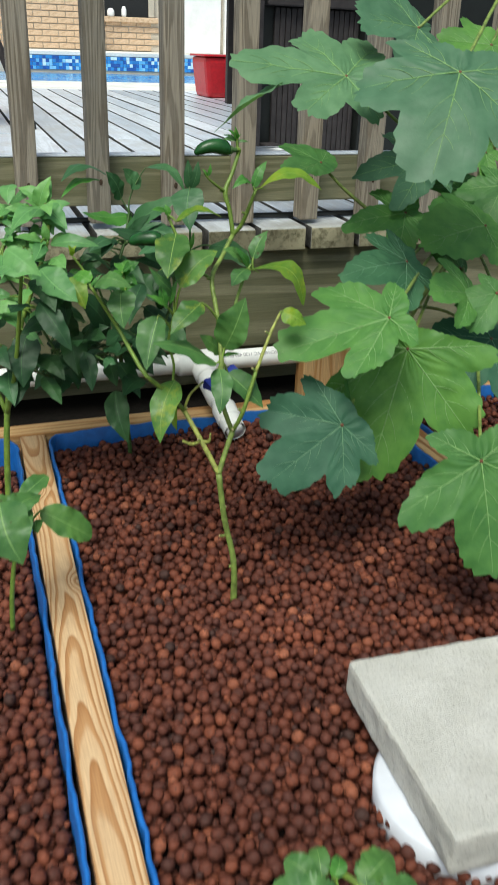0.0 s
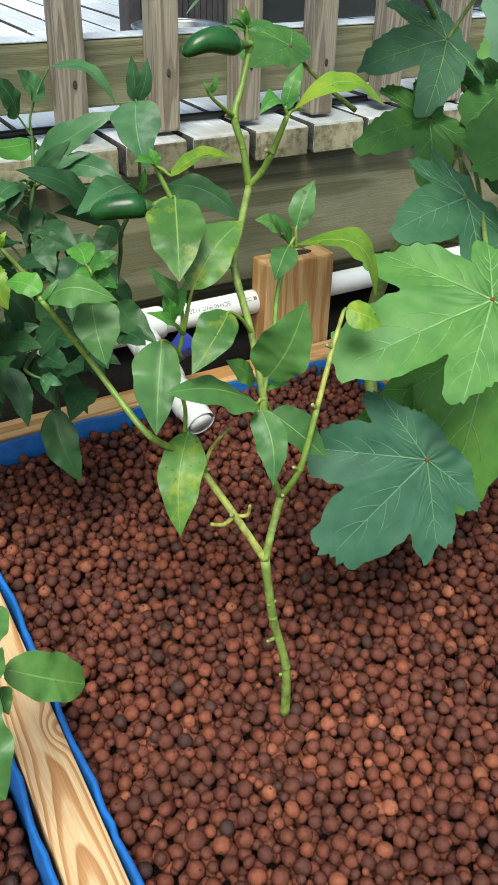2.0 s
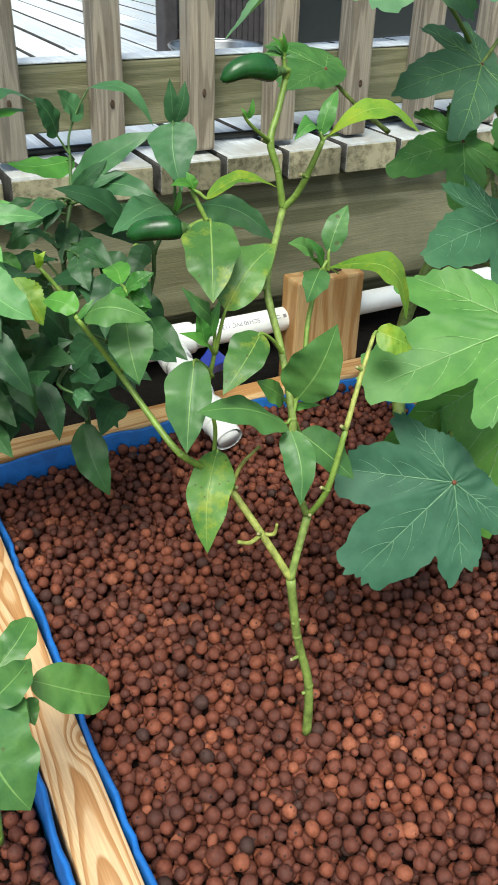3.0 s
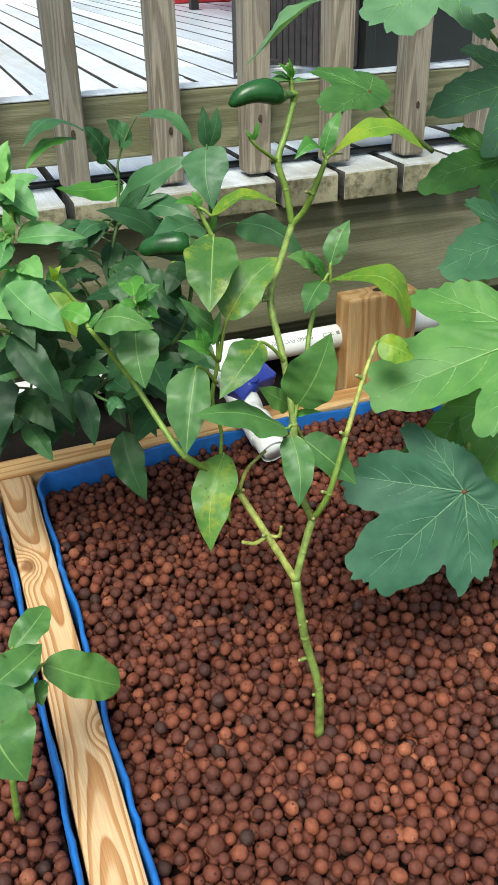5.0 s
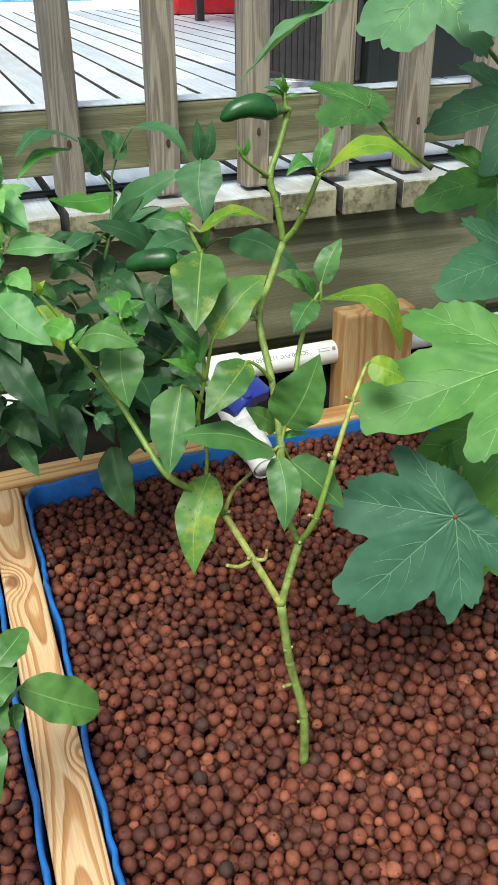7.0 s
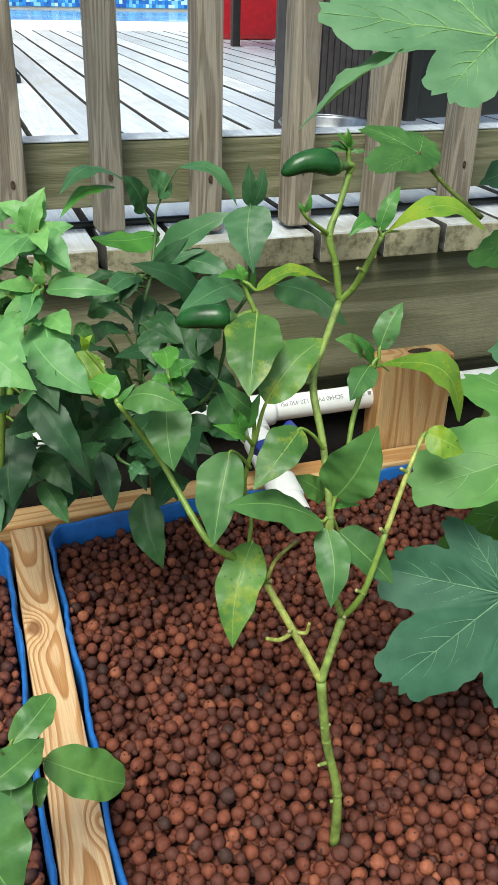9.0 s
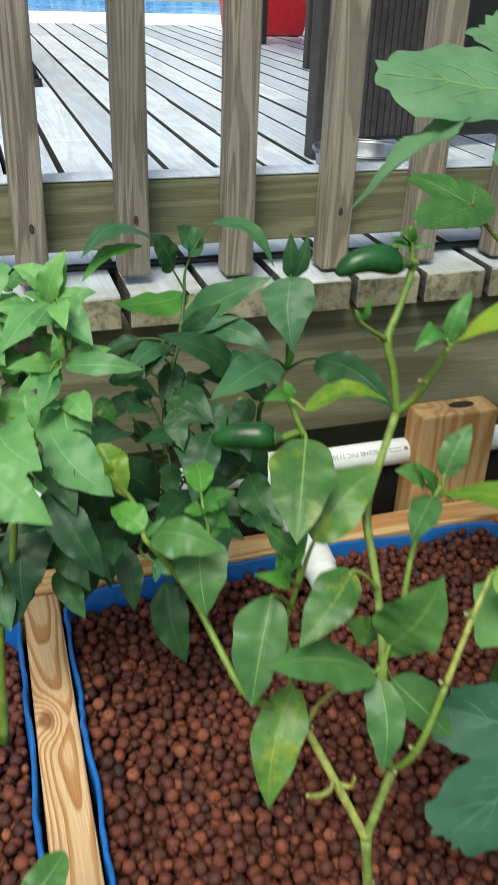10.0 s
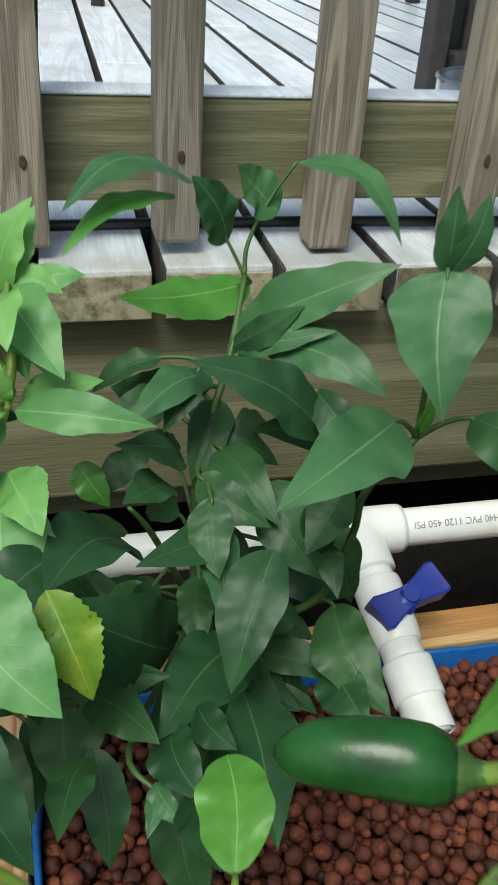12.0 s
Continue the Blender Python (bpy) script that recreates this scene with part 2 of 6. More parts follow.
ld.new(mapped(nd, ld, (1.0, 0.4, 1.0)), grime_shade.inputs["Vector"])
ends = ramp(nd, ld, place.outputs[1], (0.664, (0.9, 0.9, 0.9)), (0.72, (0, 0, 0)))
ends = mixed(nd, ld, 1.0, ends, ramp(nd, ld, grime_shade.outputs[0], (0.30, (0.35, 0.35, 0.35)), (0.62, (1, 1, 1))), 'MULTIPLY')
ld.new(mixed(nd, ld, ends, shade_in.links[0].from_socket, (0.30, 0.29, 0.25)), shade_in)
M_PINE = wood("new_pine", (0.37, 0.155, 0.042), (0.70, 0.46, 0.215), "y", 26, 0.5, (0.52, 0.31, 0.12), 0.3, 0.2, (0.45, 0.85), 0.16)
M_PINE_FLAT = sawn_pine()
M_PINE_X = wood("new_pine_across", (0.42, 0.21, 0.075), (0.60, 0.40, 0.20), "x", 40, 0.5, (0.50, 0.32, 0.15), 0.3, 0.2, (0.5, 0.95))
M_PINE_Z = wood("new_pine_upright", (0.52, 0.27, 0.10), (0.70, 0.45, 0.215), "z", 26, 0.5, (0.56, 0.33, 0.13), 0.25, 0.2, (0.4, 0.9), 0.12)
# Near-black board sides: the shade of the narrow gaps is put into the colour.
M_DECK_SIDE = pore_mat("shaded_board_side", (0.10, 0.097, 0.092), (0.04, 0.039, 0.036), 60, 0.9, 0.4)
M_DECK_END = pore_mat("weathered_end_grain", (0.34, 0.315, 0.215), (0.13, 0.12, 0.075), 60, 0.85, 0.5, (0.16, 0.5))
M_CLAY = clay_mat()
# Near-black bed floor: shade between the pebbles painted as a sheet beneath them.
M_BED_FLOOR = plain("pebble_gap_shade", (0.010, 0.006, 0.005), 0.95, 0, 0.1)
M_LINER = plain("blue_liner", (0.012, 0.125, 0.43), 0.45, 0, 0.5, 0.15, 60, 0.25)
M_PVC = plain("white_pvc", (0.80, 0.80, 0.775), 0.32, 0, 0.5, 0.06, 30)
M_VALVE = plain("blue_valve_plastic", (0.012, 0.03, 0.27), 0.4)
M_PRINT = plain("grey_print", (0.22, 0.22, 0.24), 0.6)
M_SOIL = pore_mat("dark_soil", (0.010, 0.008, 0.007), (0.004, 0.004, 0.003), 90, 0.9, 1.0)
M_SLAB = pore_mat("concrete", (0.55, 0.54, 0.505), (0.22, 0.21, 0.18), 430, 0.9, 0.8, (0.05, 0.93))
M_SLAB.node_tree.nodes["Color Ramp"].color_ramp.elements[0].position = 0.30
M_SLAB.node_tree.nodes["Color Ramp"].color_ramp.elements[1].position = 0.47
# White cap toned down and blued: its sky-lit shade is put into the colour.
M_CAP = plain("sky_tinted_plastic", (0.60, 0.62, 0.67), 0.4, 0, 0.4, 0.06, 30)
M_COPING = pore_mat("pale_concrete", (0.72, 0.71, 0.68), (0.6, 0.59, 0.56), 60, 0.8, 0.2)
M_BRICK = pore_mat("tan_brick", (0.66, 0.50, 0.36), (0.46, 0.31, 0.20), 30, 0.85, 0.4)
M_MORTAR = pore_mat("mortar", (0.55, 0.50, 0.43), (0.45, 0.40, 0.34), 80, 0.9, 0.4)
M_WHITE = plain("white_paint", (0.8, 0.8, 0.79), 0.5, 0, 0.4, 0.05, 8)
M_RED = plain("red_plastic", (0.55, 0.012, 0.022), 0.4)
M_DARK = plain("dark_brown_resin", (0.028, 0.021, 0.020), 0.5, 0, 0.4, 0.2)
M_RESIN = plain("brown_grey_resin", (0.050, 0.043, 0.044), 0.5, 0, 0.4, 0.2)
M_BLACK = plain("black_rubber", (0.012, 0.014, 0.013), 0.45)
M_ZINC = plain("galvanised_steel", (0.40, 0.42, 0.44), 0.34, 0.9, 0.5, 0.2)
M_GLASS = plain("dark_window", (0.02, 0.022, 0.026), 0.1)
M_KNOT = plain("dark_knot", (0.075, 0.052, 0.036), 0.85, 0, 0.1, 0.3, 300)
M_STEM = plain("green_stem", (0.16, 0.25, 0.04), 0.45, 0, 0.4, 0.2, 120, 0.2)
M_STEM_OLD = plain("olive_stem", (0.20, 0.275, 0.06), 0.5, 0, 0.4, 0.3, 95, 0.5)
M_STEM_PALE = plain("pale_yellow_stem", (0.34, 0.37, 0.085), 0.5, 0, 0.4, 0.3, 110, 0.4)
M_STEM_DARK = plain("dark_green_stem", (0.055, 0.115, 0.028), 0.5, 0, 0.4, 0.2, 120, 0.2)
M_SCAR = plain("pale_cut", (0.36, 0.30, 0.15), 0.7)
M_FRUIT = plain("dark_green_fruit_skin", (0.015, 0.072, 0.016), 0.26, 0, 0.27, 0.28, 60, 0.15)
M_PEPPER = leaf_mat("pepper_leaf", (0.046, 0.130, 0.038), (0.095, 0.212, 0.060), (0.19, 0.33, 0.10), 0.12, (0.15, 0.28, 0.06), side_veins=0.1)
M_PEPPER_SPOT = leaf_mat("spotted_pepper_leaf", (0.052, 0.142, 0.032), (0.108, 0.226, 0.048), (0.2, 0.31, 0.08), 0.45, side_veins=0.1)
M_YELLOW = leaf_mat("yellowing_leaf", (0.11, 0.245, 0.028), (0.235, 0.365, 0.042), (0.30, 0.42, 0.1), 0.5, (0.36, 0.40, 0.03), 0.4, 0.4)
M_FRESH = leaf_mat("fresh_leaf", (0.055, 0.19, 0.034), (0.105, 0.29, 0.056), (0.2, 0.38, 0.1), 0, gloss=0.38, thin=0.35)
# Darker copy of the pepper leaf, with the shade inside the bushes painted in.
M_SHADE = leaf_mat("shaded_pepper_leaf", (0.017, 0.056, 0.021), (0.034, 0.095, 0.035), (0.05, 0.13, 0.045), 0, gloss=0.45, side_veins=0.08)
M_TEAL = leaf_mat("blue_green_pepper_leaf", (0.038, 0.112, 0.044), (0.070, 0.172, 0.072), (0.12, 0.24, 0.10), 0, gloss=0.42, side_veins=0.08)
M_BASIL = leaf_mat("basil_leaf", (0.098, 0.258, 0.084), (0.168, 0.365, 0.126), (0.21, 0.43, 0.15), 0, gloss=0.42, thin=0.3, ribs=6, side_veins=0.12)
M_OKRA = leaf_mat("okra_leaf", (0.062, 0.178, 0.044), (0.108, 0.258, 0.064), (0.19, 0.35, 0.12), 0, gloss=0.5, thin=0.3, ribs=4, rib_width=0.3, side_veins=0.28)
M_OKRA_BLUE = leaf_mat("bluish_okra_leaf", (0.030, 0.098, 0.055), (0.052, 0.142, 0.080), (0.14, 0.26, 0.14), 0, gloss=0.6, ribs=4, rib_width=0.3, side_veins=0.2)
# Lighter okra copy: sky light and sheen on the upper leaves, painted in.
M_OKRA_SKYLIT = leaf_mat("skylit_okra_leaf", (0.082, 0.185, 0.100), (0.125, 0.252, 0.142), (0.22, 0.38, 0.2), 0, gloss=0.45, thin=0.3, ribs=4, rib_width=0.3, side_veins=0.25)

M_VEIN = plain("pale_leaf_vein", (0.20, 0.36, 0.12), 0.5, 0, 0.3, 0.2, 200)
M_VEIN_BLUE = plain("pale_bluish_vein", (0.13, 0.26, 0.14), 0.5, 0, 0.3, 0.2, 200)
M_HEART = plain("red_brown_leaf_heart", (0.16, 0.06, 0.03), 0.6, 0, 0.3, 0.2, 200)


def water_mat():
    m, n, l, b = mat("pool_water")
    v = mapped(n, l, (1, 1, 1))
    nz = node(n, "ShaderNodeTexNoise", Scale=2.2, Detail=3.0, Distortion=1.0)
    l.new(v, nz.inputs["Vector"])
    l.new(ramp(n, l, nz.outputs[0], (0.35, (0.03, 0.22, 0.55)), (0.65, (0.12, 0.45, 0.78))), b.inputs["Base Color"])
    b.inputs["Roughness"].default_value = 0.12
    bump(n, l, b, nz.outputs[0], 0.4, 0.08)
    return m


def tile_mat(name, colors):
    m, n, l, b = mat(name)
    info = n.new("ShaderNodeObjectInfo")
    stops = [(i / len(colors), c) for i, c in enumerate(colors)]
    col = ramp(n, l, info.outputs["Random"], *stops)
    col.node.color_ramp.interpolation = 'CONSTANT'
    l.new(col, b.inputs["Base Color"])
    b.inputs["Roughness"].default_value = 0.2
    return m


M_WATER = water_mat()
M_TILE = tile_mat("blue_mosaic", [(0.03, 0.14, 0.44), (0.05, 0.25, 0.58), (0.25, 0.55, 0.80), (0.04, 0.20, 0.50), (0.60, 0.78, 0.88), (0.03, 0.10, 0.34), (0.15, 0.45, 0.75)])


# ---- mesh helpers ----
def finish(name, bm, material, parent=None, label="", smooth=False):
    me = bpy.data.meshes.new(name)
    bm.to_mesh(me)
    bm.free()
    me.materials.append(material)
    if smooth:
        for p in me.polygons:
            p.use_smooth = True
    ob = new(name, me)
    if parent is not None:
        ob.parent = parent
    return tagged(ob, label)


def part(name, bm, material, parent, label="", smooth=False):
    return finish(name, bm, material, parent, label, smooth)


def empty(name, at=(0, 0, 0), **tags):
    ob = new(name)
    ob.empty_display_size = 0.02
    return tagged(ob, **tags)


def box(x0, x1, y0, y1, z0, z1, bevel=0.002, bm=None, turn=None):
    b = bmesh.new()
    bmesh.ops.create_cube(b, size=1)
    bmesh.ops.scale(b, vec=(x1 - x0, y1 - y0, z1 - z0), verts=b.verts)
    if bevel:
        bmesh.ops.bevel(b, geom=b.edges[:] + b.verts[:], offset=bevel, segments=2, profile=0.6, affect='EDGES', clamp_overlap=True)
    if turn:
        bmesh.ops.rotate(b, matrix=Euler([radians(a) for a in turn]).to_matrix(), verts=b.verts)
    bmesh.ops.translate(b, vec=((x0 + x1) / 2, (y0 + y1) / 2, (z0 + z1) / 2), verts=b.verts)
    if bm is None:
        return b
    me = bpy.data.meshes.new("tmp")
    b.to_mesh(me)
    b.free()
    bm.from_mesh(me)
    bpy.data.meshes.remove(me)
    return bm


def tube(points, radii, sides=8, bm=None, cap=True):
    """A round, tapering tube along points, rounded by a smooth spline."""
    bm = bm or bmesh.new()
    pts = [Vector(p) for p in points]
    if isinstance(radii, (int, float)):
        radii = [radii] * len(pts)
    line, rad = [], []
    for i in range(len(pts) - 1):
        p0, p1, p2, p3 = pts[max(i - 1, 0)], pts[i], pts[i + 1], pts[min(i + 2, len(pts) - 1)]
        steps = 5 if len(pts) > 2 else 1
        for k in range(steps):
            u = k / steps
            line.append(0.5 * ((2 * p1) + (p2 - p0) * u + (2 * p0 - 5 * p1 + 4 * p2 - p3) * u * u + (3 * p1 - p0 - 3 * p2 + p3) * u ** 3))
            rad.append(radii[i] * (1 - u) + radii[i + 1] * u)
    line.append(pts[-1])
    rad.append(radii[-1])
    rings = []
    side = None
    for i, p in enumerate(line):
        d = (line[min(i + 1, len(line) - 1)] - line[max(i - 1, 0)]).normalized()
        if side is None:
            side = d.orthogonal().normalized()
        side = (side - d * side.dot(d)).normalized()
        up = d.cross(side)
        rings.append([bm.verts.new(p + (side * math.cos(a) + up * math.sin(a)) * rad[i]) for a in (2 * math.pi * k / sides for k in range(sides))])
    for a, b in zip(rings, rings[1:]):
        for k in range(sides):
            bm.faces.new((a[k], a[(k + 1) % sides], b[(k + 1) % sides], b[k]))
    if cap:
        bm.faces.new(rings[0][::-1])
        bm.faces.new(rings[-1])
    return bm


def lathe(profile, sides=32):
    """Turned round the z axis: profile of (radius, height)."""
    bm = bmesh.new()
    rings = [[bm.verts.new((r * math.cos(a), r * math.sin(a), z)) for a in (2 * math.pi * k / sides for k in range(sides))] for r, z in profile]
    for a, b in zip(rings, rings[1:]):
        for k in range(sides):
            bm.faces.new((a[k], a[(k + 1) % sides], b[(k + 1) % sides], b[k]))
    bm.faces.new(rings[0][::-1])
    bm.faces.new(rings[-1])
    return bm


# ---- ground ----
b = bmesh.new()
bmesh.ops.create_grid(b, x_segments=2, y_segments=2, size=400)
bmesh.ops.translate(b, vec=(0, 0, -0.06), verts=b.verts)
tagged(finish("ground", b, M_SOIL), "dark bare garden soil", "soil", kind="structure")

# ---- grow beds ----
TOP = 0.012          # top of the pine frame
SLANT = 0.030        # the divider drifts to smaller x towards the front


def div_x(y):
    return -0.1535 + SLANT * (y - 0.475)


bed = empty("grow_bed", label="pine framed grow beds lined with blue plastic sheet", category="planter")


def board_between(name, p, q, width, z0, z1, material):
    """A plank whose right-hand edge runs from p to q."""
    p, q = Vector((*p, 0)), Vector((*q, 0))
    d = q - p
    bm = box(0, width, 0, d.length, z0, z1, 0.003)
    ang = math.atan2(d.y, d.x) - math.pi / 2
    bmesh.ops.translate(bm, vec=(-width, 0, 0), verts=bm.verts)
    bmesh.ops.rotate(bm, matrix=Matrix.Rotation(ang, 3, 'Z'), verts=bm.verts)
    bmesh.ops.translate(bm, vec=p, verts=bm.verts)
    return part(name, bm, material, bed)


board_between("divider_board", (div_x(-0.9), -0.9), (div_x(0.474), 0.474), 0.038, -0.055, TOP, M_PINE_FLAT)
board_between("side_board", (0.435, -0.9), (0.435, 0.474), 0.038, -0.055, TOP - 0.001, M_PINE)
part("back_board", box(-0.9, 1.2, 0.477, 0.516, -0.058, TOP + 0.001), M_PINE_X, bed)
part("front_board", box(-0.9, 1.2, -0.945, -0.905, -0.058, TOP), M_PINE_X, bed)

def liner_edge(points, height=0.014, fold=0.0045):
    """The rolled upper edge of the liner: a wavy, thick strip that stands along the boards."""
    rnd = random.Random(len(points) + int(points[0][0] * 1000))
    bm = bmesh.new()
    line = []
    for (x0, y0), (x1, y1) in zip(points, points[1:]):
        k = max(2, int(math.hypot(x1 - x0, y1 - y0) / 0.012))
        line += [(x0 + (x1 - x0) * i / k, y0 + (y1 - y0) * i / k) for i in range(k)]
    line.append(points[-1])
    rows = []
    for i, (x, y) in enumerate(line):
        w = 0.0030 * noise.noise((x * 22, y * 22, 3.0)) + 0.0010 * rnd.uniform(-1, 1)
        h = TOP - 0.001 + 0.0045 * noise.noise((x * 14, y * 14, 9.0)) + 0.0025 * noise.noise((x * 37, y * 37, 4.0)) + 0.003
        j, k = min(i + 1, len(line) - 1), max(i - 1, 0)
        t = Vector((line[j][0] - line[k][0], line[j][1] - line[k][1], 0)).normalized()
        nrm = Vector((-t.y, t.x, 0))
        p = Vector((x, y, 0)) + nrm * w
        section = ((-fold / 2, -0.055), (-fold / 2, h - 0.002), (-fold / 4, h), (fold / 4, h), (fold / 2, h - 0.002), (fold / 2, -0.055))
        rows.append([bm.verts.new(p + nrm * a + Vector((0, 0, z))) for a, z in section])
    for a, c in zip(rows, rows[1:]):
        for i in range(5):
            bm.faces.new((a[i], a[i + 1], c[i + 1], c[i]))
    return part("liner", bm, M_LINER, bed, "wrinkled bright blue liner edge", True)


def lx(y):
    return div_x(y) + 0.0045


liner_edge([(lx(-0.9), -0.9), (lx(0.1), 0.1), (lx(0.44), 0.44), (lx(0.465) + 0.012, 0.466), (0.05, 0.470), (0.38, 0.468), (0.391, 0.455), (0.391, -0.9)])
liner_edge([(div_x(-0.9) - 0.0445, -0.9), (div_x(0.44) - 0.0435, 0.44), (div_x(0.465) - 0.056, 0.468), (-0.85, 0.470)])
liner_edge([(0.442, -0.9), (0.442, 0.455), (0.455, 0.468), (1.1, 0.470)])
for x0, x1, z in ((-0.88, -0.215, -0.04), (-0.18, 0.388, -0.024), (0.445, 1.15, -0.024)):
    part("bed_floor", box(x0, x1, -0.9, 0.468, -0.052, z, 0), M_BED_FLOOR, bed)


def ball_template(sub):
    bm = bmesh.new()
    bmesh.ops.create_icosphere(bm, subdivisions=sub, radius=1)
    v = np.array([x.co[:] for x in bm.verts])
    f = np.array([[x.index for x in q.verts] for q in bm.faces])
    bm.free()
    return v, f


def scatter(x0, x1, y0, y1, rng, rmin, rmax, tries, overlap):
    """Random packing of circles, large ones first."""
    cell, grid, out = 0.02, {}, []
    radii = np.sort(rmin + (rmax - rmin) * rng.beta(2.0, 2.6, tries))[::-1]
    xs, ys = rng.uniform(0, 1, tries), rng.uniform(y0, y1, tries)
    for r, u, y in zip(radii, xs, ys):
        a, c = x0(y) + r, x1(y) - r
        x = a + (c - a) * u
        i, j = int(x // cell), int(y // cell)
        ok = True
        for di in (-1, 0, 1):
            for dj in (-1, 0, 1):
                for px, py, pr in grid.get((i + di, j + dj), ()):
                    if (px - x) ** 2 + (py - y) ** 2 < ((pr + r) * overlap) ** 2:
                        ok = False
                        break
                if not ok:
                    break
            if not ok:
                break
        if ok:
            grid.setdefault((i, j), []).append((x, y, r))
            out.append((x, y, r))
    return np.array(out)


def pebble_bed(name, label, x0, x1, y0, y1, seed, tries, fine, level=0.0):
    """Clay balls of mixed size, packed tight over a lower layer, in one mesh; they lie lower by the back liner."""
    rng = np.random.default_rng(seed)
    verts, faces, base = [], [], 0
    for layer, (sub, drop, n) in enumerate(((fine, 0.0, tries), (fine, 0.0092, tries // 2), (1, 0.0140, tries // 4))):
        v, f = ball_template(sub)
        for x, y, r in scatter(x0, x1, y0, y1, rng, 0.0026, 0.0067, n, (0.985, 0.9, 0.8)[layer]):
            swell = 0.004 * noise.noise((x * 9, y * 9, 1.0)) + 0.0030 * rng.normal()
            swell -= 0.013 * math.exp(-((x + 0.15) / 0.16) ** 2 - ((y - 0.47) / 0.05) ** 2)
            q = Euler(rng.uniform(0, 6.28, 3)).to_matrix()
            k = 1 + rng.normal(0, 0.07, 3)
            w = v * k
            w = w * (1 + 0.05 * np.sin(3.1 * v[:, [0]] + rng.uniform(0, 6)) * np.sin(2.7 * v[:, [1]] + rng.uniform(0, 6)))
            w = (w * r) @ np.array(q).T + (x, y, level - 0.004 - drop + swell + (0.0055 - r) * 0.35)
            verts.append(w)
            faces.append(f + base)
            base += len(v)
    verts, faces = np.concatenate(verts), np.concatenate(faces)
    me = bpy.data.meshes.new(name)
    me.vertices.add(len(verts))
    me.vertices.foreach_set("co", verts.astype(np.float32).ravel())
    me.loops.add(faces.size)
    me.loops.foreach_set("vertex_index", faces.astype(np.int32).ravel())
    me.polygons.add(len(faces))
    me.polygons.foreach_set("loop_start", np.arange(0, faces.size, 3, dtype=np.int32))
    me.polygons.foreach_set("use_smooth", np.ones(len(faces), dtype=bool))
    me.update(calc_edges=True)
    me.materials.append(M_CLAY)
    return tagged(new(name, me), label, "clay pebbles", kind="stuff")


pebble_bed("clay_pebbles", "round red brown expanded clay pebbles filling the bed", lambda y: div_x(y) + 0.006, lambda y: 0.388, -0.52, 0.466, 3, 170000, 2)
pebble_bed("clay_pebbles", "round dark red clay pebbles filling the neighbouring bed", lambda y: -0.42, lambda y: div_x(y) - 0.047, -0.45, 0.464, 5, 60000, 2, -0.024)
pebble_bed("clay_pebbles", "red brown clay pebbles in the bed beyond the side board", lambda y: 0.446, lambda y: 0.75, 0.0, 0.464, 7, 9000, 1)

# ---- post and pipework behind the bed ----
post = empty("stub_post", label="short orange pine post behind the bed frame", category="post")
part("post_body", box(0.300, 0.408, 0.520, 0.560, -0.06, 0.142, 0.004), M_PINE_Z, post)
bm = bmesh.new()
bmesh.ops.create_circle(bm, cap_ends=True, segments=16, radius=0.012)
bmesh.ops.scale(bm, vec=(1.5, 0.7, 1), verts=bm.verts)
bmesh.ops.translate(bm, vec=(0.365, 0.541, 0.1425), verts=bm.verts)
part("end_grain_knot", bm, M_KNOT, post)
pipe = empty("water_pipe", label="white plastic water pipe with a tee, blue valve and open spout", category="pipe")
PY, PZ = 0.553, 0.079
part("pipe_run", tube([(-0.9, PY, PZ), (1.6, PY, PZ)], 0.0165, 20), M_PVC, pipe, smooth=True)
TX = 0.129
TEE = TX - 0.0085
part("tee_collar", tube([(TEE - 0.036, PY, PZ), (TEE - 0.035, PY, PZ), (TEE + 0.034, PY, PZ), (TEE + 0.035, PY, PZ)], [0.0185, 0.0212, 0.0212, 0.0185], 24), M_PVC, pipe, smooth=True)


def out(k, lift=0.0):
    """A point along the sloping outlet, 0 at the tee and 1 at the open end."""
    return Vector((TEE + 0.0095 * k, PY - 0.166 * k, PZ - 0.058 * k + lift))


part("tee_branch", tube([out(0.0), out(0.22), out(0.225)], [0.0205, 0.0205, 0.017], 24), M_PVC, pipe, smooth=True)
part("nipple", tube([out(0.2), out(0.34)], 0.0165, 20), M_PVC, pipe, smooth=True)
part("valve_body", tube([out(0.28), out(0.31), out(0.52), out(0.60)], [0.0180, 0.0200, 0.0200, 0.0175], 24), M_PVC, pipe, smooth=True)
part("outlet", tube([out(0.55), out(0.80)], 0.0165, 24), M_PVC, pipe, smooth=True)
part("coupling", tube([out(0.685), out(0.69), out(0.845), out(0.85)], [0.0175, 0.0200, 0.0200, 0.0175], 24), M_PVC, pipe, smooth=True)
bm = tube([out(0.80), out(1.0)], 0.0178, 24, cap=False)
tube([out(1.0), out(0.93)], 0.0140, 24, bm)
part("spout", bm, M_PVC, pipe, "open end of the spout", True)
# Black disc added to paint the shade inside the white pipe's bore.
part("spout_inside", tube([out(0.955), out(0.93)], 0.0155, 20), M_BLACK, pipe)
hub = out(0.48, 0.026) + Vector((0.012, 0, 0))
part("valve_stem", tube([out(0.48), hub], [0.011, 0.0095], 16), M_VALVE, pipe, smooth=True)


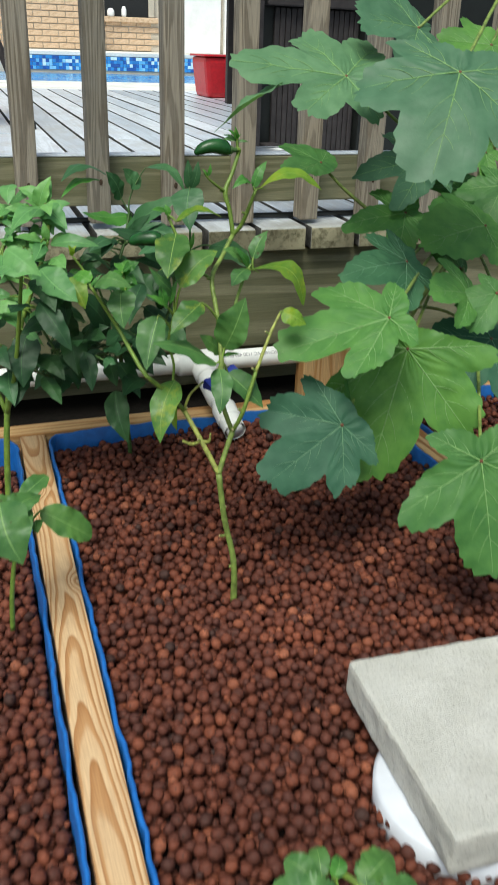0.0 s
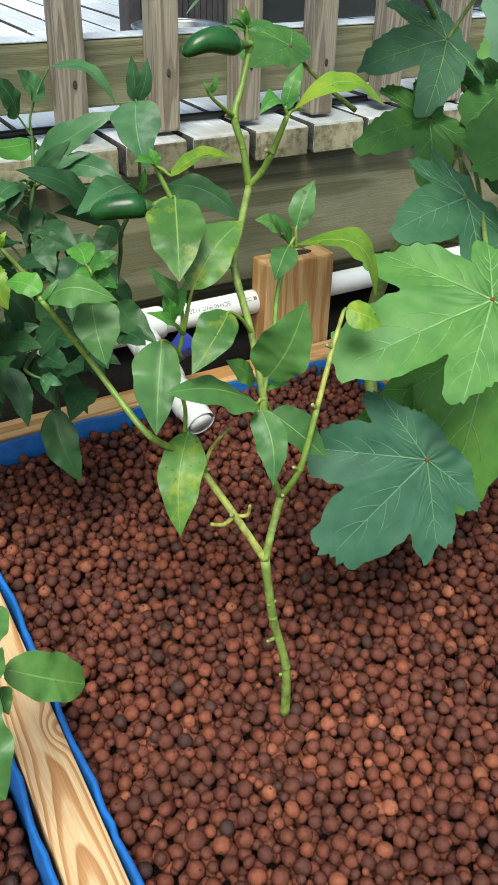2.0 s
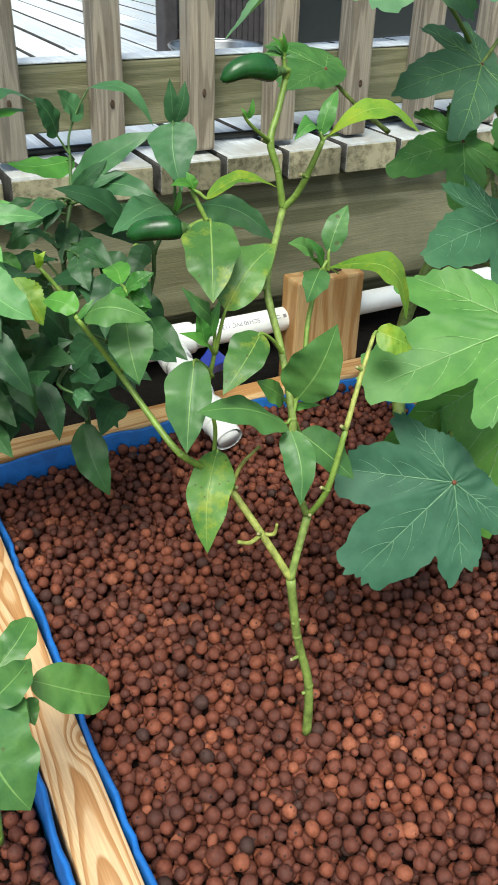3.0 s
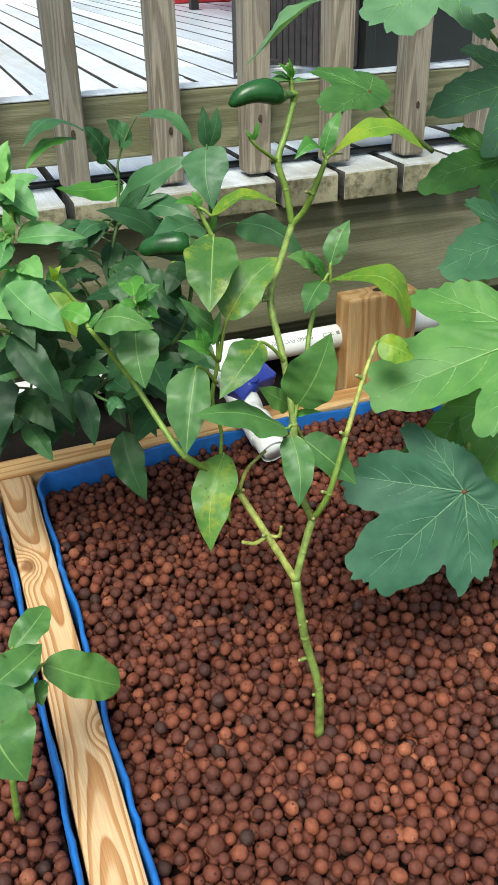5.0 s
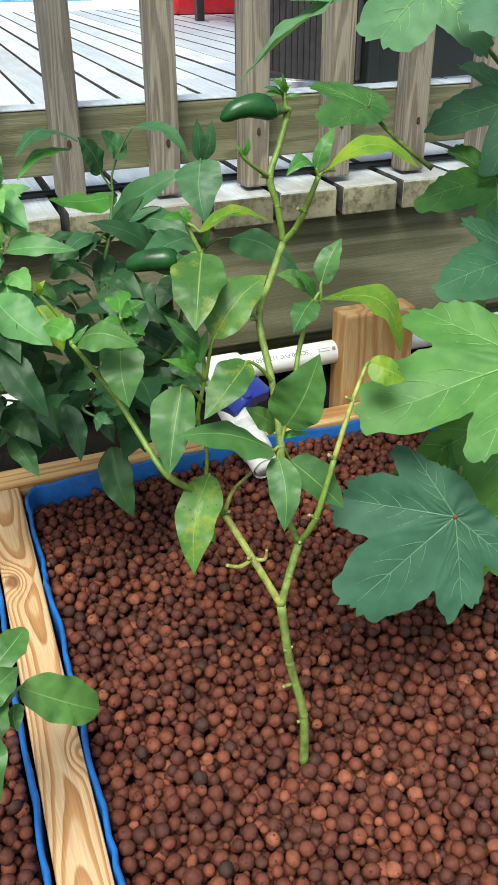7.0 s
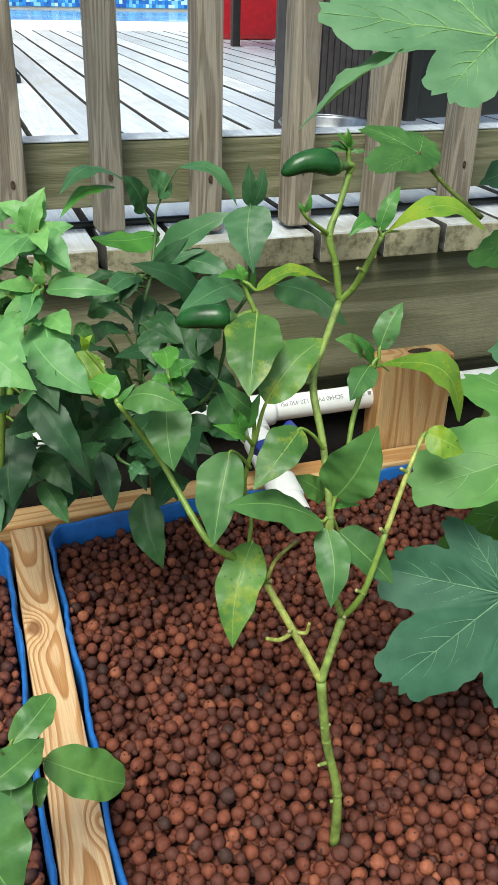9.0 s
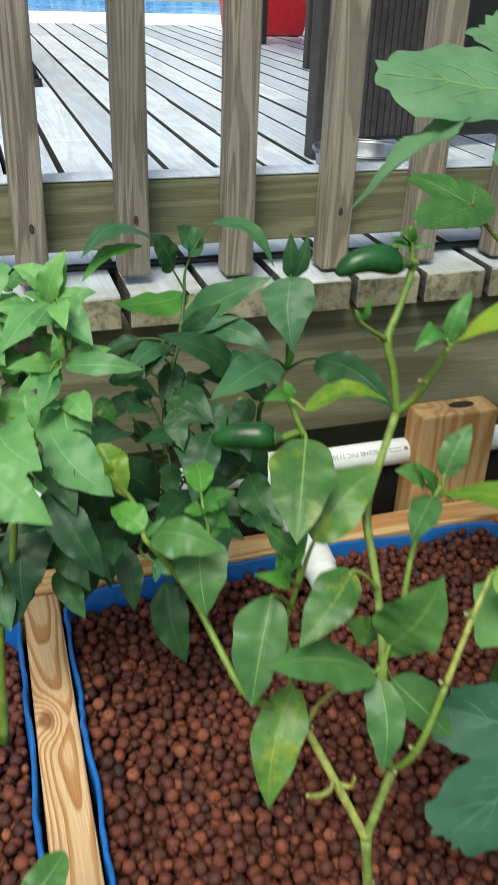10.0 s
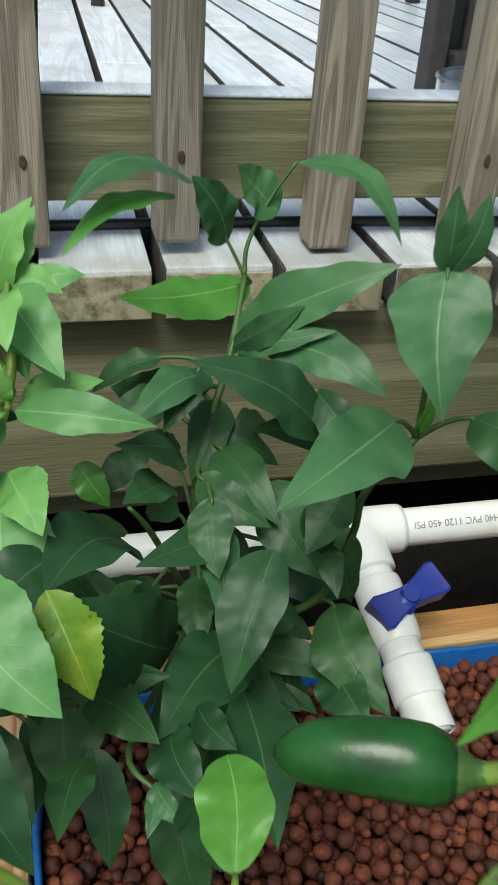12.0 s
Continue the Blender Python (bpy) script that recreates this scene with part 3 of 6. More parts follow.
def butterfly(at):
    """A two-winged valve handle: a domed hub and two flaring wings, turned down at their rims."""
    bm = bmesh.new()
    rows = []
    for i in range(25):
        u = -1 + 2 * i / 24
        half = 0.0085 + 0.0075 * abs(u) ** 1.4 - 0.003 * max(0, abs(u) - 0.85) / 0.15
        top = 0.0035 * (1 - abs(u) ** 2) + 0.0035 * abs(u) ** 3
        row = []
        for y, z in ((-half, -0.016), (-half, top - 0.001), (-half * 0.86, top), (half * 0.86, top), (half, top - 0.001), (half, -0.016), (half * 0.8, -0.016), (-half * 0.8, -0.016)):
            if abs(u) < 0.45 and z < -0.01:
                z -= 0.003
            row.append(bm.verts.new((0.031 * u, y, z)))
        rows.append(row)
    for p, q in zip(rows, rows[1:]):
        for k in range(8):
            bm.faces.new((p[k], p[(k + 1) % 8], q[(k + 1) % 8], q[k]))
    bm.faces.new(rows[0][::-1])
    bm.faces.new(rows[-1])
    bmesh.ops.create_cone(bm, cap_ends=True, segments=20, radius1=0.0085, radius2=0.0068, depth=0.004, matrix=Matrix.Translation((0, 0, 0.005)))
    bmesh.ops.rotate(bm, matrix=Euler((radians(26), radians(-14), radians(20))).to_matrix(), verts=bm.verts)
    bmesh.ops.translate(bm, vec=at, verts=bm.verts)
    bmesh.ops.recalc_face_normals(bm, faces=bm.faces)
    return bm


part("valve_handle", butterfly(hub), M_VALVE, pipe, "dark blue winged handle")


def printed(body, size, x, along_z=0.0):
    """Grey lettering printed along the pipe, upside down as it lies, wrapped on its upper front."""
    cu = bpy.data.curves.new("print", 'FONT')
    cu.body, cu.size, cu.extrude = body, size, 0.0002
    tmp = bpy.data.objects.new("tmp", cu)
    scene.collection.objects.link(tmp)
    bpy.context.view_layer.update()
    me = bpy.data.meshes.new_from_object(tmp.evaluated_get(bpy.context.evaluated_depsgraph_get()))
    bpy.data.objects.remove(tmp)
    me.materials.append(M_PRINT)
    for v in me.vertices:
        a = radians(128) + v.co.y / 0.0165 + along_z
        r = 0.0167 + v.co.z
        v.co = (x - v.co.x, PY + r * math.cos(a), PZ + r * math.sin(a))
    ob = new("pipe_print", me)
    ob.parent = pipe
    return ob


printed("SCH40 PVC 1120 450 PSI", 0.0085, 0.256)


def print_bar(x0, x1, low, high):
    """A short inked bar round the pipe's front, in place of worn print."""
    bm = bmesh.new()
    rows = []
    for x in (x0, x1):
        rows.append([bm.verts.new((x, PY + 0.0168 * math.cos(a), PZ + 0.0168 * math.sin(a)))
                     for a in (radians(128) + (low + (high - low) * k / 3) / 0.0165 for k in range(4))])
    for k in range(3):
        bm.faces.new((rows[0][k], rows[1][k], rows[1][k + 1], rows[0][k + 1]))
    part("print_bar", bm, M_PRINT, pipe)


for x0, x1, low, high in ((0.272, 0.288, 0.0010, 0.0018), (0.272, 0.288, 0.0048, 0.0056), (0.2715, 0.2725, 0.0010, 0.0056),
                          (0.292, 0.297, 0.0008, 0.0058), (0.303, 0.3045, 0.0, 0.0062), (0.3065, 0.308, 0.0, 0.0062), (0.311, 0.316, 0.0, 0.0012)):
    print_bar(x0, x1, low, high)

# ---- deck, rim and fence ----
DECK_Z, PITCH = 0.283, 0.0955
deck = empty("deck", label="weathered grey timber deck around the pool", category="deck", kind="structure")
rnd = random.Random(11)
LEAN_X = 0.022


def deck_board(x, y0, y1):
    w = 0.0866 + rnd.uniform(-0.001, 0.001)
    bm = box(x, x + w, y0 - 0.004, y1, DECK_Z - 0.041, DECK_Z + rnd.uniform(-0.0015, 0.0015), 0.004)
    for v in bm.verts:
        v.co.x += LEAN_X * (v.co.y - 0.62)
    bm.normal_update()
    # Side faces take the gap-shade colour.
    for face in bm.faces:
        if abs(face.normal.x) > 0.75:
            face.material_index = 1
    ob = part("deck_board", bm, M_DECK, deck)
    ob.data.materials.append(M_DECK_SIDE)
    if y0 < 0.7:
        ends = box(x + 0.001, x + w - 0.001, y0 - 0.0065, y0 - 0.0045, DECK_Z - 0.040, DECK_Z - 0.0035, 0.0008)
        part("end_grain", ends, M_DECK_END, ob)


for i in range(-9, 34):
    x = -0.0315 + i * PITCH
    cut = 1.58 if i == 0 else (rnd.uniform(1.3, 4.4))
    deck_board(x, 0.646, cut - 0.002)
    deck_board(x, cut + 0.002, 5.08)
part("rim_plank", box(-1.2, 4.0, 0.664, 0.702, 0.060, 0.2405, 0.003), M_RIM, deck)
part("joist", box(-1.2, 4.0, 0.80, 0.84, -0.06, 0.2405, 0.002), M_RIM, deck)
part("end_joist", box(-1.2, 4.0, 4.95, 5.0, -0.06, 0.2405, 0.002), M_RIM, deck)

fence = empty("fence", label="weathered wooden deck railing with square balusters", category="fence")
part("bottom_rail", box(-1.3, 3.0, 0.7035, 0.7415, 0.317, 0.396, 0.003), M_RAIL, fence)
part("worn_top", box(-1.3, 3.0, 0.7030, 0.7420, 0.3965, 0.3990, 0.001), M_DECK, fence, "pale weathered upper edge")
part("top_rail", box(-1.3, 3.0, 0.655, 0.745, 1.205, 1.243, 0.004), M_RAIL, fence)
for i in range(-8, 20):
    x = -0.0335 + i * 0.1232 + rnd.uniform(-0.002, 0.002) + {-1: 0.006, 0: -0.002}.get(i, 0.0)
    bm = box(x + 0.0015, x + 0.036, 0.6665, 0.702, 0.292 + rnd.uniform(-0.006, 0.004), 1.204, 0.0035)
    bal = part("baluster", bm, M_FENCE, fence)
    bm = bmesh.new()
    bmesh.ops.create_cone(bm, cap_ends=True, segments=10, radius1=0.0036, radius2=0.0028, depth=0.002, matrix=Matrix.Rotation(radians(90), 4, 'X'))
    bmesh.ops.scale(bm, vec=(0.85, 1, 1.5), verts=bm.verts)
    bmesh.ops.translate(bm, vec=(x + 0.02, 0.6660, 0.357 + rnd.uniform(-0.004, 0.004)), verts=bm.verts)
    part("nail_stain", bm, M_KNOT, bal)
for x in (-1.25, 2.9):
    part("fence_post", box(x, x + 0.089, 0.745, 0.834, 0.284, 1.204, 0.004), M_FENCE, fence)
hose = [(-1.1, 0.730, 0.2885)] + [(-0.9 + 0.2 * i, 0.730 + 0.005 * math.sin(i * 1.7), 0.2885) for i in range(15)]
tagged(finish("hose", tube(hose, 0.0048, 10), M_BLACK, smooth=True), "thin black garden hose along the fence foot", "hose")

# ---- beyond the fence ----
tagged(finish("pool_coping", box(-6, 14, 5.09, 6.45, -0.06, 0.272, 0.01), M_COPING), "pale concrete pool edge", "pool edge", kind="structure")
tagged(finish("pool_water", box(-6, 14, 6.452, 10.39, -0.06, 0.20, 0), M_WATER), "clear blue swimming pool water", "water", kind="structure")
pool_wall = tagged(finish("pool_wall", box(-6, 14, 10.412, 10.6, -0.06, 0.389, 0), M_MORTAR), "far pool wall with blue mosaic tiles", "pool wall", kind="structure")
tagged(finish("patio", box(-6, 14, 10.4, 12.0, 0.391, 0.434, 0.006), M_COPING), "pale patio edge beyond the pool", "patio", kind="structure")

house = empty("house", label="tan brick house with white trim beyond the pool", category="house")
house.location.z = -0.066
part("wall", box(-6, 14, 12.02, 12.3, -0.06, 3.2, 0), M_MORTAR, house)
part("roof", box(-6.4, 14.4, 11.6, 14.5, 3.2, 3.4, 0.02), M_DARK, house)

# ---- plants: builders ----
FACE = Vector((-0.22, -0.62, 0.75)).normalized()    # blades turn to the open side and up
leaf_rnd = random.Random(21)


def blade_frame(base, tip, roll, face):
    d = (tip - base).normalized()
    nrm = (face - d * face.dot(d))
    if nrm.length < 0.15:
        nrm = Vector((0, -1, 0.2)) - d * d.dot(Vector((0, -1, 0.2)))
    nrm.normalize()
    nrm = Matrix.Rotation(radians(roll), 3, d) @ nrm
    return d, d.cross(nrm).normalized(), nrm


FLAT = Vector((-0.10, -0.30, 0.95)).normalized()     # blades held level


def blade(base, tip, width, arch, roll, fullness, wave, teeth=0.0, face=FACE, taper=1.22):
    """A pointed leaf: an arched, folded blade with a wavy rim."""
    base, tip = Vector(base), Vector(tip)
    d, side, nrm = blade_frame(base, tip, roll, face)
    size = (tip - base).length
    bm = bmesh.new()
    uv = bm.loops.layers.uv.new("UVMap")
    NL, NW = 28, 8
    k = fullness / (fullness + taper)
    peak = k ** fullness * (1 - k) ** taper
    ph = leaf_rnd.uniform(0, 6.28)
    fold = leaf_rnd.choice((-0.34, -0.2, 0.16, 0.3, 0.42))
    lop = leaf_rnd.uniform(-0.14, 0.14)
    ph2 = leaf_rnd.uniform(0, 6.28)
    twist = leaf_rnd.uniform(-0.6, 0.6)
    bend = leaf_rnd.uniform(-0.09, 0.09)
    rows, coords = [], {}
    for i in range(NL + 1):
        s = i / NL
        w = width * size * 0.5 * (s ** fullness * (1 - s) ** taper / peak + 0.012 * (1 - s))
        w *= 1 + teeth * (1 if i % 2 else -1)
        c = base + (tip - base) * s + nrm * (arch * size * math.sin(math.pi * s)) + side * (bend * size * math.sin(math.pi * s))
        tw = twist * (s - 0.3)
        sd = side * math.cos(tw) + nrm * math.sin(tw)
        nn = nrm * math.cos(tw) - side * math.sin(tw)
        row = []
        for k in range(NW + 1):
            q = 2 * k / NW - 1
            cup = fold * (abs(q) - 0.45 * q * q)
            rip = wave * (math.sin(s * 13 + ph + (2.2 if q > 0 else 0)) + 0.6 * math.sin(s * 25 + ph2 + (1.1 if q > 0 else 0))) * abs(q) ** 2
            rip += 0.035 * math.cos(44 * (s - 0.22 * abs(q)) + ph) * 4 * abs(q) * (1 - abs(q))
            edge = 1 + 0.05 * math.sin(s * 17 + ph2 + 3 * (q > 0)) * abs(q)
            v = bm.verts.new(c + sd * (w * q * edge * (1 + lop * (1 if q > 0 else -1))) + nn * (w * (cup + rip)))
            coords[v] = (s, k / NW)
            row.append(v)
        rows.append(row)
    for a, b in zip(rows, rows[1:]):
        for k in range(NW):
            f = bm.faces.new((a[k], a[k + 1], b[k + 1], b[k]))
            f.smooth = True
            for lp in f.loops:
                lp[uv].uv = coords[lp.vert]
    return bm


def leaf(plant, base, tip, width, material, arch=0.10, roll=0.0, stalk=None, fullness=0.60, wave=0.10, teeth=0.0, stem=None, flat=False, taper=1.04):
    ob = part("leaf", blade(base, tip, width * 0.88, arch, roll, fullness, wave, teeth, FLAT if flat else FACE, taper), material, plant, smooth=True)
    if stalk is not None:
        a, b = Vector(stalk), Vector(base)
        mid = (a + b) / 2 + Vector((0, 0, 0.10 * (b - a).length))
        inner = b + (Vector(tip) - b) * 0.12
        part("leaf_stalk", tube([a, mid, b, inner], [0.0015, 0.0013, 0.0011, 0.0004], 6), stem or M_STEM, plant, smooth=True)
    return ob


def palm_leaf(plant, centre, tip, material, face=FACE, lobes=5, depth=0.45, spread=250, roll=0.0, dish=0.12, stalk=None, seed=0, fall=0.42, fingers=None):
    """A hand-shaped leaf: pointed lobes with toothed rims and notches between them, pale raised veins, blistered blade."""
    rnd = random.Random(seed * 7 + 1)
    centre, tip = Vector(centre), Vector(tip)
    d, side, nrm = blade_frame(centre, tip, roll, Vector(face).normalized())
    R = (tip - centre).length
    if not fingers:
        at = [-spread / 2 + spread * i / (lobes - 1) + rnd.uniform(-6, 6) for i in range(lobes)]
        fingers = [(g, 1.0 - fall * (abs(g) / (spread / 2)) ** 1.2 + rnd.uniform(-0.06, 0.06)) for g in at]
    fingers = sorted((radians(g), k) for g, k in fingers)
    keys = []
    for i, (g, k) in enumerate(fingers):
        h, m = fingers[(i + 1) % len(fingers)]
        last = i == len(fingers) - 1
        if last:
            h += 2 * math.pi
        deep = min(k, m) * (0.40 if last else max(0.42, 1.50 - depth * 1.6 + rnd.uniform(-0.04, 0.04)))
        keys += [(g, k, True), (g + (h - g) * k / (k + m), deep, False)]
    keys.append((keys[0][0] + 2 * math.pi, keys[0][1], True))
    ph, ph2 = rnd.uniform(0, 6.28), rnd.uniform(0, 6.28)

    def rim(a):
        """Radius of the plain outline, the angle off the lobe's axis and that lobe's half width."""
        a = keys[0][0] + (a - keys[0][0]) % (2 * math.pi)
        for (g, k, top), (h, m, _) in zip(keys, keys[1:]):
            if a <= h:
                w, t = h - g, (a - g) / (h - g)
                line = k * m * math.sin(min(w, 3.0)) / max(1e-6, k * math.sin(min(w, 3.0) * t) + m * math.sin(min(w, 3.0) * (1 - t)))
                u = t if top else 1 - t
                line *= 1 + (0.24 + 0.10 * min(w, 1.6)) * math.sin(math.pi * u ** 0.9)
                return line, (a - g if top else a - h), w
        return keys[0][1], 0.0, 1.0

    def surface(x, y):
        """The blade's point at a place in its plane, in units of the longest lobe."""
        a, q = math.atan2(y, x), math.hypot(x, y)
        r, near, w = rim(a)
        s = min(1.2, q / r)
        u = min(1.0, abs(near) / w)
        rise = dish * q * q * (0.5 * math.cos(2 * a + ph) - 0.85) + 0.055 * q * u
        rise += (0.030 * math.sin(6 * a + ph) + 0.022 * math.sin(11 * a + ph2)) * s ** 3 * q
        rise += 0.010 * math.sin(26 * q - 9 * u + ph2) * u * (1 - u) * 3 + 0.014 * noise.noise((x * 5, y * 5, seed * 2.7))
        return centre + (d * x + side * y + nrm * rise) * R

    bm = bmesh.new()
    uv = bm.loops.layers.uv.new("UVMap")
    N, RINGS = 240, 11
    heart = bm.verts.new(surface(0, 0))
    coords = {heart: (0.0, 0.9)}
    spokes = []
    for j in range(N):
        a = -math.pi + 2 * math.pi * j / N
        r, near, w = rim(a)
        tooth = ((j + 1.8 * math.sin(j * 0.31 + ph)) % 5) / 5
        toothed = r * (1 + 0.070 * (tooth if near > 0 else 1 - tooth) - 0.035 + 0.03 * noise.noise((j * 0.11, seed * 3.3, 0)))
        row = []
        for i in range(1, RINGS + 1):
            s = i / RINGS
            q = toothed * s if s > 0.6 else r * s + (toothed - r) * s
            v = bm.verts.new(surface(q * math.cos(a), q * math.sin(a)))
            coords[v] = (q, 0.9)
            row.append(v)
        spokes.append(row)
    for j in range(N):
        p, q = spokes[j], spokes[(j + 1) % N]
        bm.faces.new((heart, p[0], q[0]))
        for i in range(RINGS - 1):
            bm.faces.new((p[i], p[i + 1], q[i + 1], q[i]))
    for f in bm.faces:
        f.smooth = True
        for lp in f.loops:
            lp[uv].uv = coords[lp.vert]
    bmesh.ops.recalc_face_normals(bm, faces=bm.faces)
    ob = part("leaf", bm, material, plant, smooth=True)
    bm = bmesh.new()
    thick = R / 0.1

    def vein(x0, y0, ang, length, r0, bend):
        pts, x, y, a = [], x0, y0, ang
        for i in range(7):
            if math.hypot(x, y) > 0.94 * rim(math.atan2(y, x))[0] and i > 1 and r0 < 0.0006:
                break
            pts.append(surface(x, y) + nrm * (0.00012 * thick))
            x, y, a = x + math.cos(a) * length / 6, y + math.sin(a) * length / 6, a + bend / 6
        tube(pts, [r0 * thick * (1 - 0.75 * i / 6) for i in range(len(pts))], 5, bm)
    for g, k in fingers:
        vein(0, 0, g, k * 0.97, 0.00072, 0.0)
        for f in (0.26, 0.46, 0.65):
            for sgn in (-1, 1):
                at = f * k + rnd.uniform(-0.03, 0.03)
                vein(at * math.cos(g), at * math.sin(g), g + sgn * radians(rnd.uniform(36, 48)), k * (0.46 - 0.34 * f) * rnd.uniform(0.85, 1.1), 0.00034, -sgn * 0.55)
    part("venation", bm, M_VEIN_BLUE if material is M_OKRA_BLUE else M_VEIN, ob, "pale raised veins", True)
    if stalk is not None:
        a = Vector(stalk)
        mid = (a + centre) / 2 + Vector((0, 0, 0.06 * (centre - a).length)) - nrm * 0.01
        part("leaf_stalk", tube([a, mid, centre - nrm * 0.002], [0.0030, 0.0024, 0.0018], 8), M_STEM_OLD, plant, smooth=True)
        eye = bmesh.new()
        bmesh.ops.create_icosphere(eye, subdivisions=2, radius=0.0022)
        bmesh.ops.translate(eye, vec=surface(0, 0), verts=eye.verts)
        part("leaf_heart", eye, M_HEART, ob, "small red brown spot where the stalk joins", True)
    return ob


def stem(plant, points, radii, material=None, name="stem", knots=True):
    part(name, tube(points, radii, 10), material or M_STEM, plant, smooth=True)
    if knots:
        for p, r in list(zip(points, radii))[1:-1]:
            bm = bmesh.new()
            bmesh.ops.create_icosphere(bm, subdivisions=2, radius=r * 1.13)
            bmesh.ops.scale(bm, vec=(1, 1, 0.8), verts=bm.verts)
            bmesh.ops.translate(bm, vec=p, verts=bm.verts)
            part("stem_node", bm, material or M_STEM, plant, smooth=True)


def cut(plant, at, way, r=0.0013, size=0.0065):
    at, way = Vector(at), Vector(way).normalized()
    st = part("stub", tube([at, at + way * size * 0.6, at + way * size], [r * 1.2, r, r * 1.1], 8), M_STEM_OLD, plant, smooth=True)
    part("cut_end", tube([at + way * size, at + way * (size + 0.0008)], [r * 0.95, r * 0.6], 8), M_SCAR, st)


def fruit(plant, stalk, end, r, hang=None, droop=0.1, bulge=0.0):
    """A plump chilli: ribbed, tapering to a blunt tip, with a green cap and stalk."""
    a, b = Vector(stalk), Vector(end)
    d = b - a
    L = d.length
    q = d.to_track_quat('Z', 'Y').to_matrix()
    bm = bmesh.new()
    rings = []
    prof = [(0.0, 0.30), (0.02, 0.62), (0.07, 0.84), (0.16, 0.97), (0.30, 1.0), (0.48, 0.98), (0.66, 0.92), (0.80, 0.80), (0.90, 0.62), (0.96, 0.40), (1.0, 0.12)]
    for s, k in prof:
        ring = []
        for j in range(24):
            an = 2 * math.pi * j / 24
            rr = r * k * (1 + 0.035 * math.cos(3 * an + 0.8) + bulge * math.sin(7 * s + 0.5))
            p = Vector((rr * math.cos(an), rr * math.sin(an), s * L))
            ring.append(bm.verts.new(a + q @ p + Vector((0, 0, droop * r * (math.sin(math.pi * s) - 0.5 * s)))))
        rings.append(ring)
    for u, v in zip(rings, rings[1:]):
        for j in range(24):
            bm.faces.new((u[j], u[(j + 1) % 24], v[(j + 1) % 24], v[j]))
    bm.faces.new(rings[0][::-1])
    bm.faces.new(rings[-1])
    ob = part("fruit", bm, M_FRUIT, plant, "glossy dark green chilli pepper", True)
    back = -d.normalized()
    part("cap", tube([a + d.normalized() * 0.004, a, a + back * 0.003, a + back * 0.007], [r * 0.70, r * 0.62, r * 0.36, 0.0022], 14), M_STEM_DARK, ob, smooth=True)
    if hang is not None:
        h = Vector(hang)
        part("fruit_stalk", tube([a + back * 0.004, (a + back * 0.012 + h) / 2 + Vector((0, 0, 0.003)), h], [0.0024, 0.0020, 0.0018], 8), M_STEM, ob, smooth=True)
    return ob


def fill_leaves(plant, line, count, reach, size, materials, seed, droop=0.35, width=0.5, keep=None, stem_material=None):
    """More leaves along a stem: each on a short stalk that springs outwards, tips hanging a little."""
    rnd = random.Random(seed)
    pts = [Vector(p) for p in line]
    made = 0
    for _ in range(count * 6):
        if made >= count:
            break
        k = rnd.uniform(0, len(pts) - 1.001)
        i = int(k)
        at = pts[i].lerp(pts[i + 1], k - i)
        a = rnd.uniform(0, 2 * math.pi)
        out_dir = Vector((math.cos(a), math.sin(a), rnd.uniform(-0.1, 0.6))).normalized()
        base = at + out_dir * rnd.uniform(0.35, 1.0) * reach
        L = rnd.uniform(*size)
        tip = base + Vector((out_dir.x, out_dir.y, out_dir.z - rnd.uniform(0.2, 0.6) - droop)).normalized() * L
        if keep and not keep(base, tip):
            continue
        leaf(plant, base, tip, width * rnd.uniform(0.85, 1.2), rnd.choice(materials), arch=rnd.uniform(0.05, 0.2), roll=rnd.uniform(-25, 25), stalk=at, stem=stem_material)
        made += 1

# ---- chilli plant in front ----
pepper = empty("pepper_plant", label="chilli pepper plant with spotted yellowing leaves and green fruit", category="plant")
stem(pepper, [(0.000, 0.000, -0.012), (-0.001, 0.002, 0.045), (-0.010, 0.010, 0.095), (-0.016, 0.015, 0.150)], [0.0041, 0.0035, 0.0033, 0.0035], M_STEM_OLD)
stem(pepper, [(-0.016, 0.015, 0.150), (-0.008, 0.020, 0.171), (0.002, 0.026, 0.193)], [0.0031, 0.0028, 0.0031], M_STEM_OLD)
stem(pepper, [(0.002, 0.026, 0.193), (-0.009, 0.032, 0.230), (-0.008, 0.038, 0.270), (-0.006, 0.060, 0.311), (-0.006, 0.082, 0.346), (0.012, 0.106, 0.363), (0.032, 0.129, 0.382)], [0.0027, 0.0025, 0.0027, 0.0024, 0.0026, 0.0023, 0.0026], M_STEM_OLD)
stem(pepper, [(0.032, 0.129, 0.382), (0.029, 0.133, 0.407), (0.025, 0.138, 0.426), (0.035, 0.146, 0.444), (0.043, 0.152, 0.462)], [0.0026, 0.0023, 0.0026, 0.0021, 0.0023], M_STEM)
stem(pepper, [(0.043, 0.152, 0.462), (0.043, 0.155, 0.475), (0.040, 0.155, 0.488)], [0.002, 0.0017, 0.0012], M_STEM)
stem(pepper, [(0.032, 0.129, 0.382), (0.039, 0.124, 0.392), (0.043, 0.118, 0.406), (0.050, 0.112, 0.430)], [0.0025, 0.0023, 0.0023, 0.0017], M_STEM)
stem(pepper, [(0.002, 0.026, 0.193), (0.010, 0.016, 0.220), (0.025, 0.022, 0.261)], [0.0023, 0.0023, 0.002], M_STEM)
stem(pepper, [(0.025, 0.022, 0.261), (0.044, 0.035, 0.296), (0.058, 0.045, 0.315)], [0.002, 0.0017, 0.0013], M_STEM_PALE)
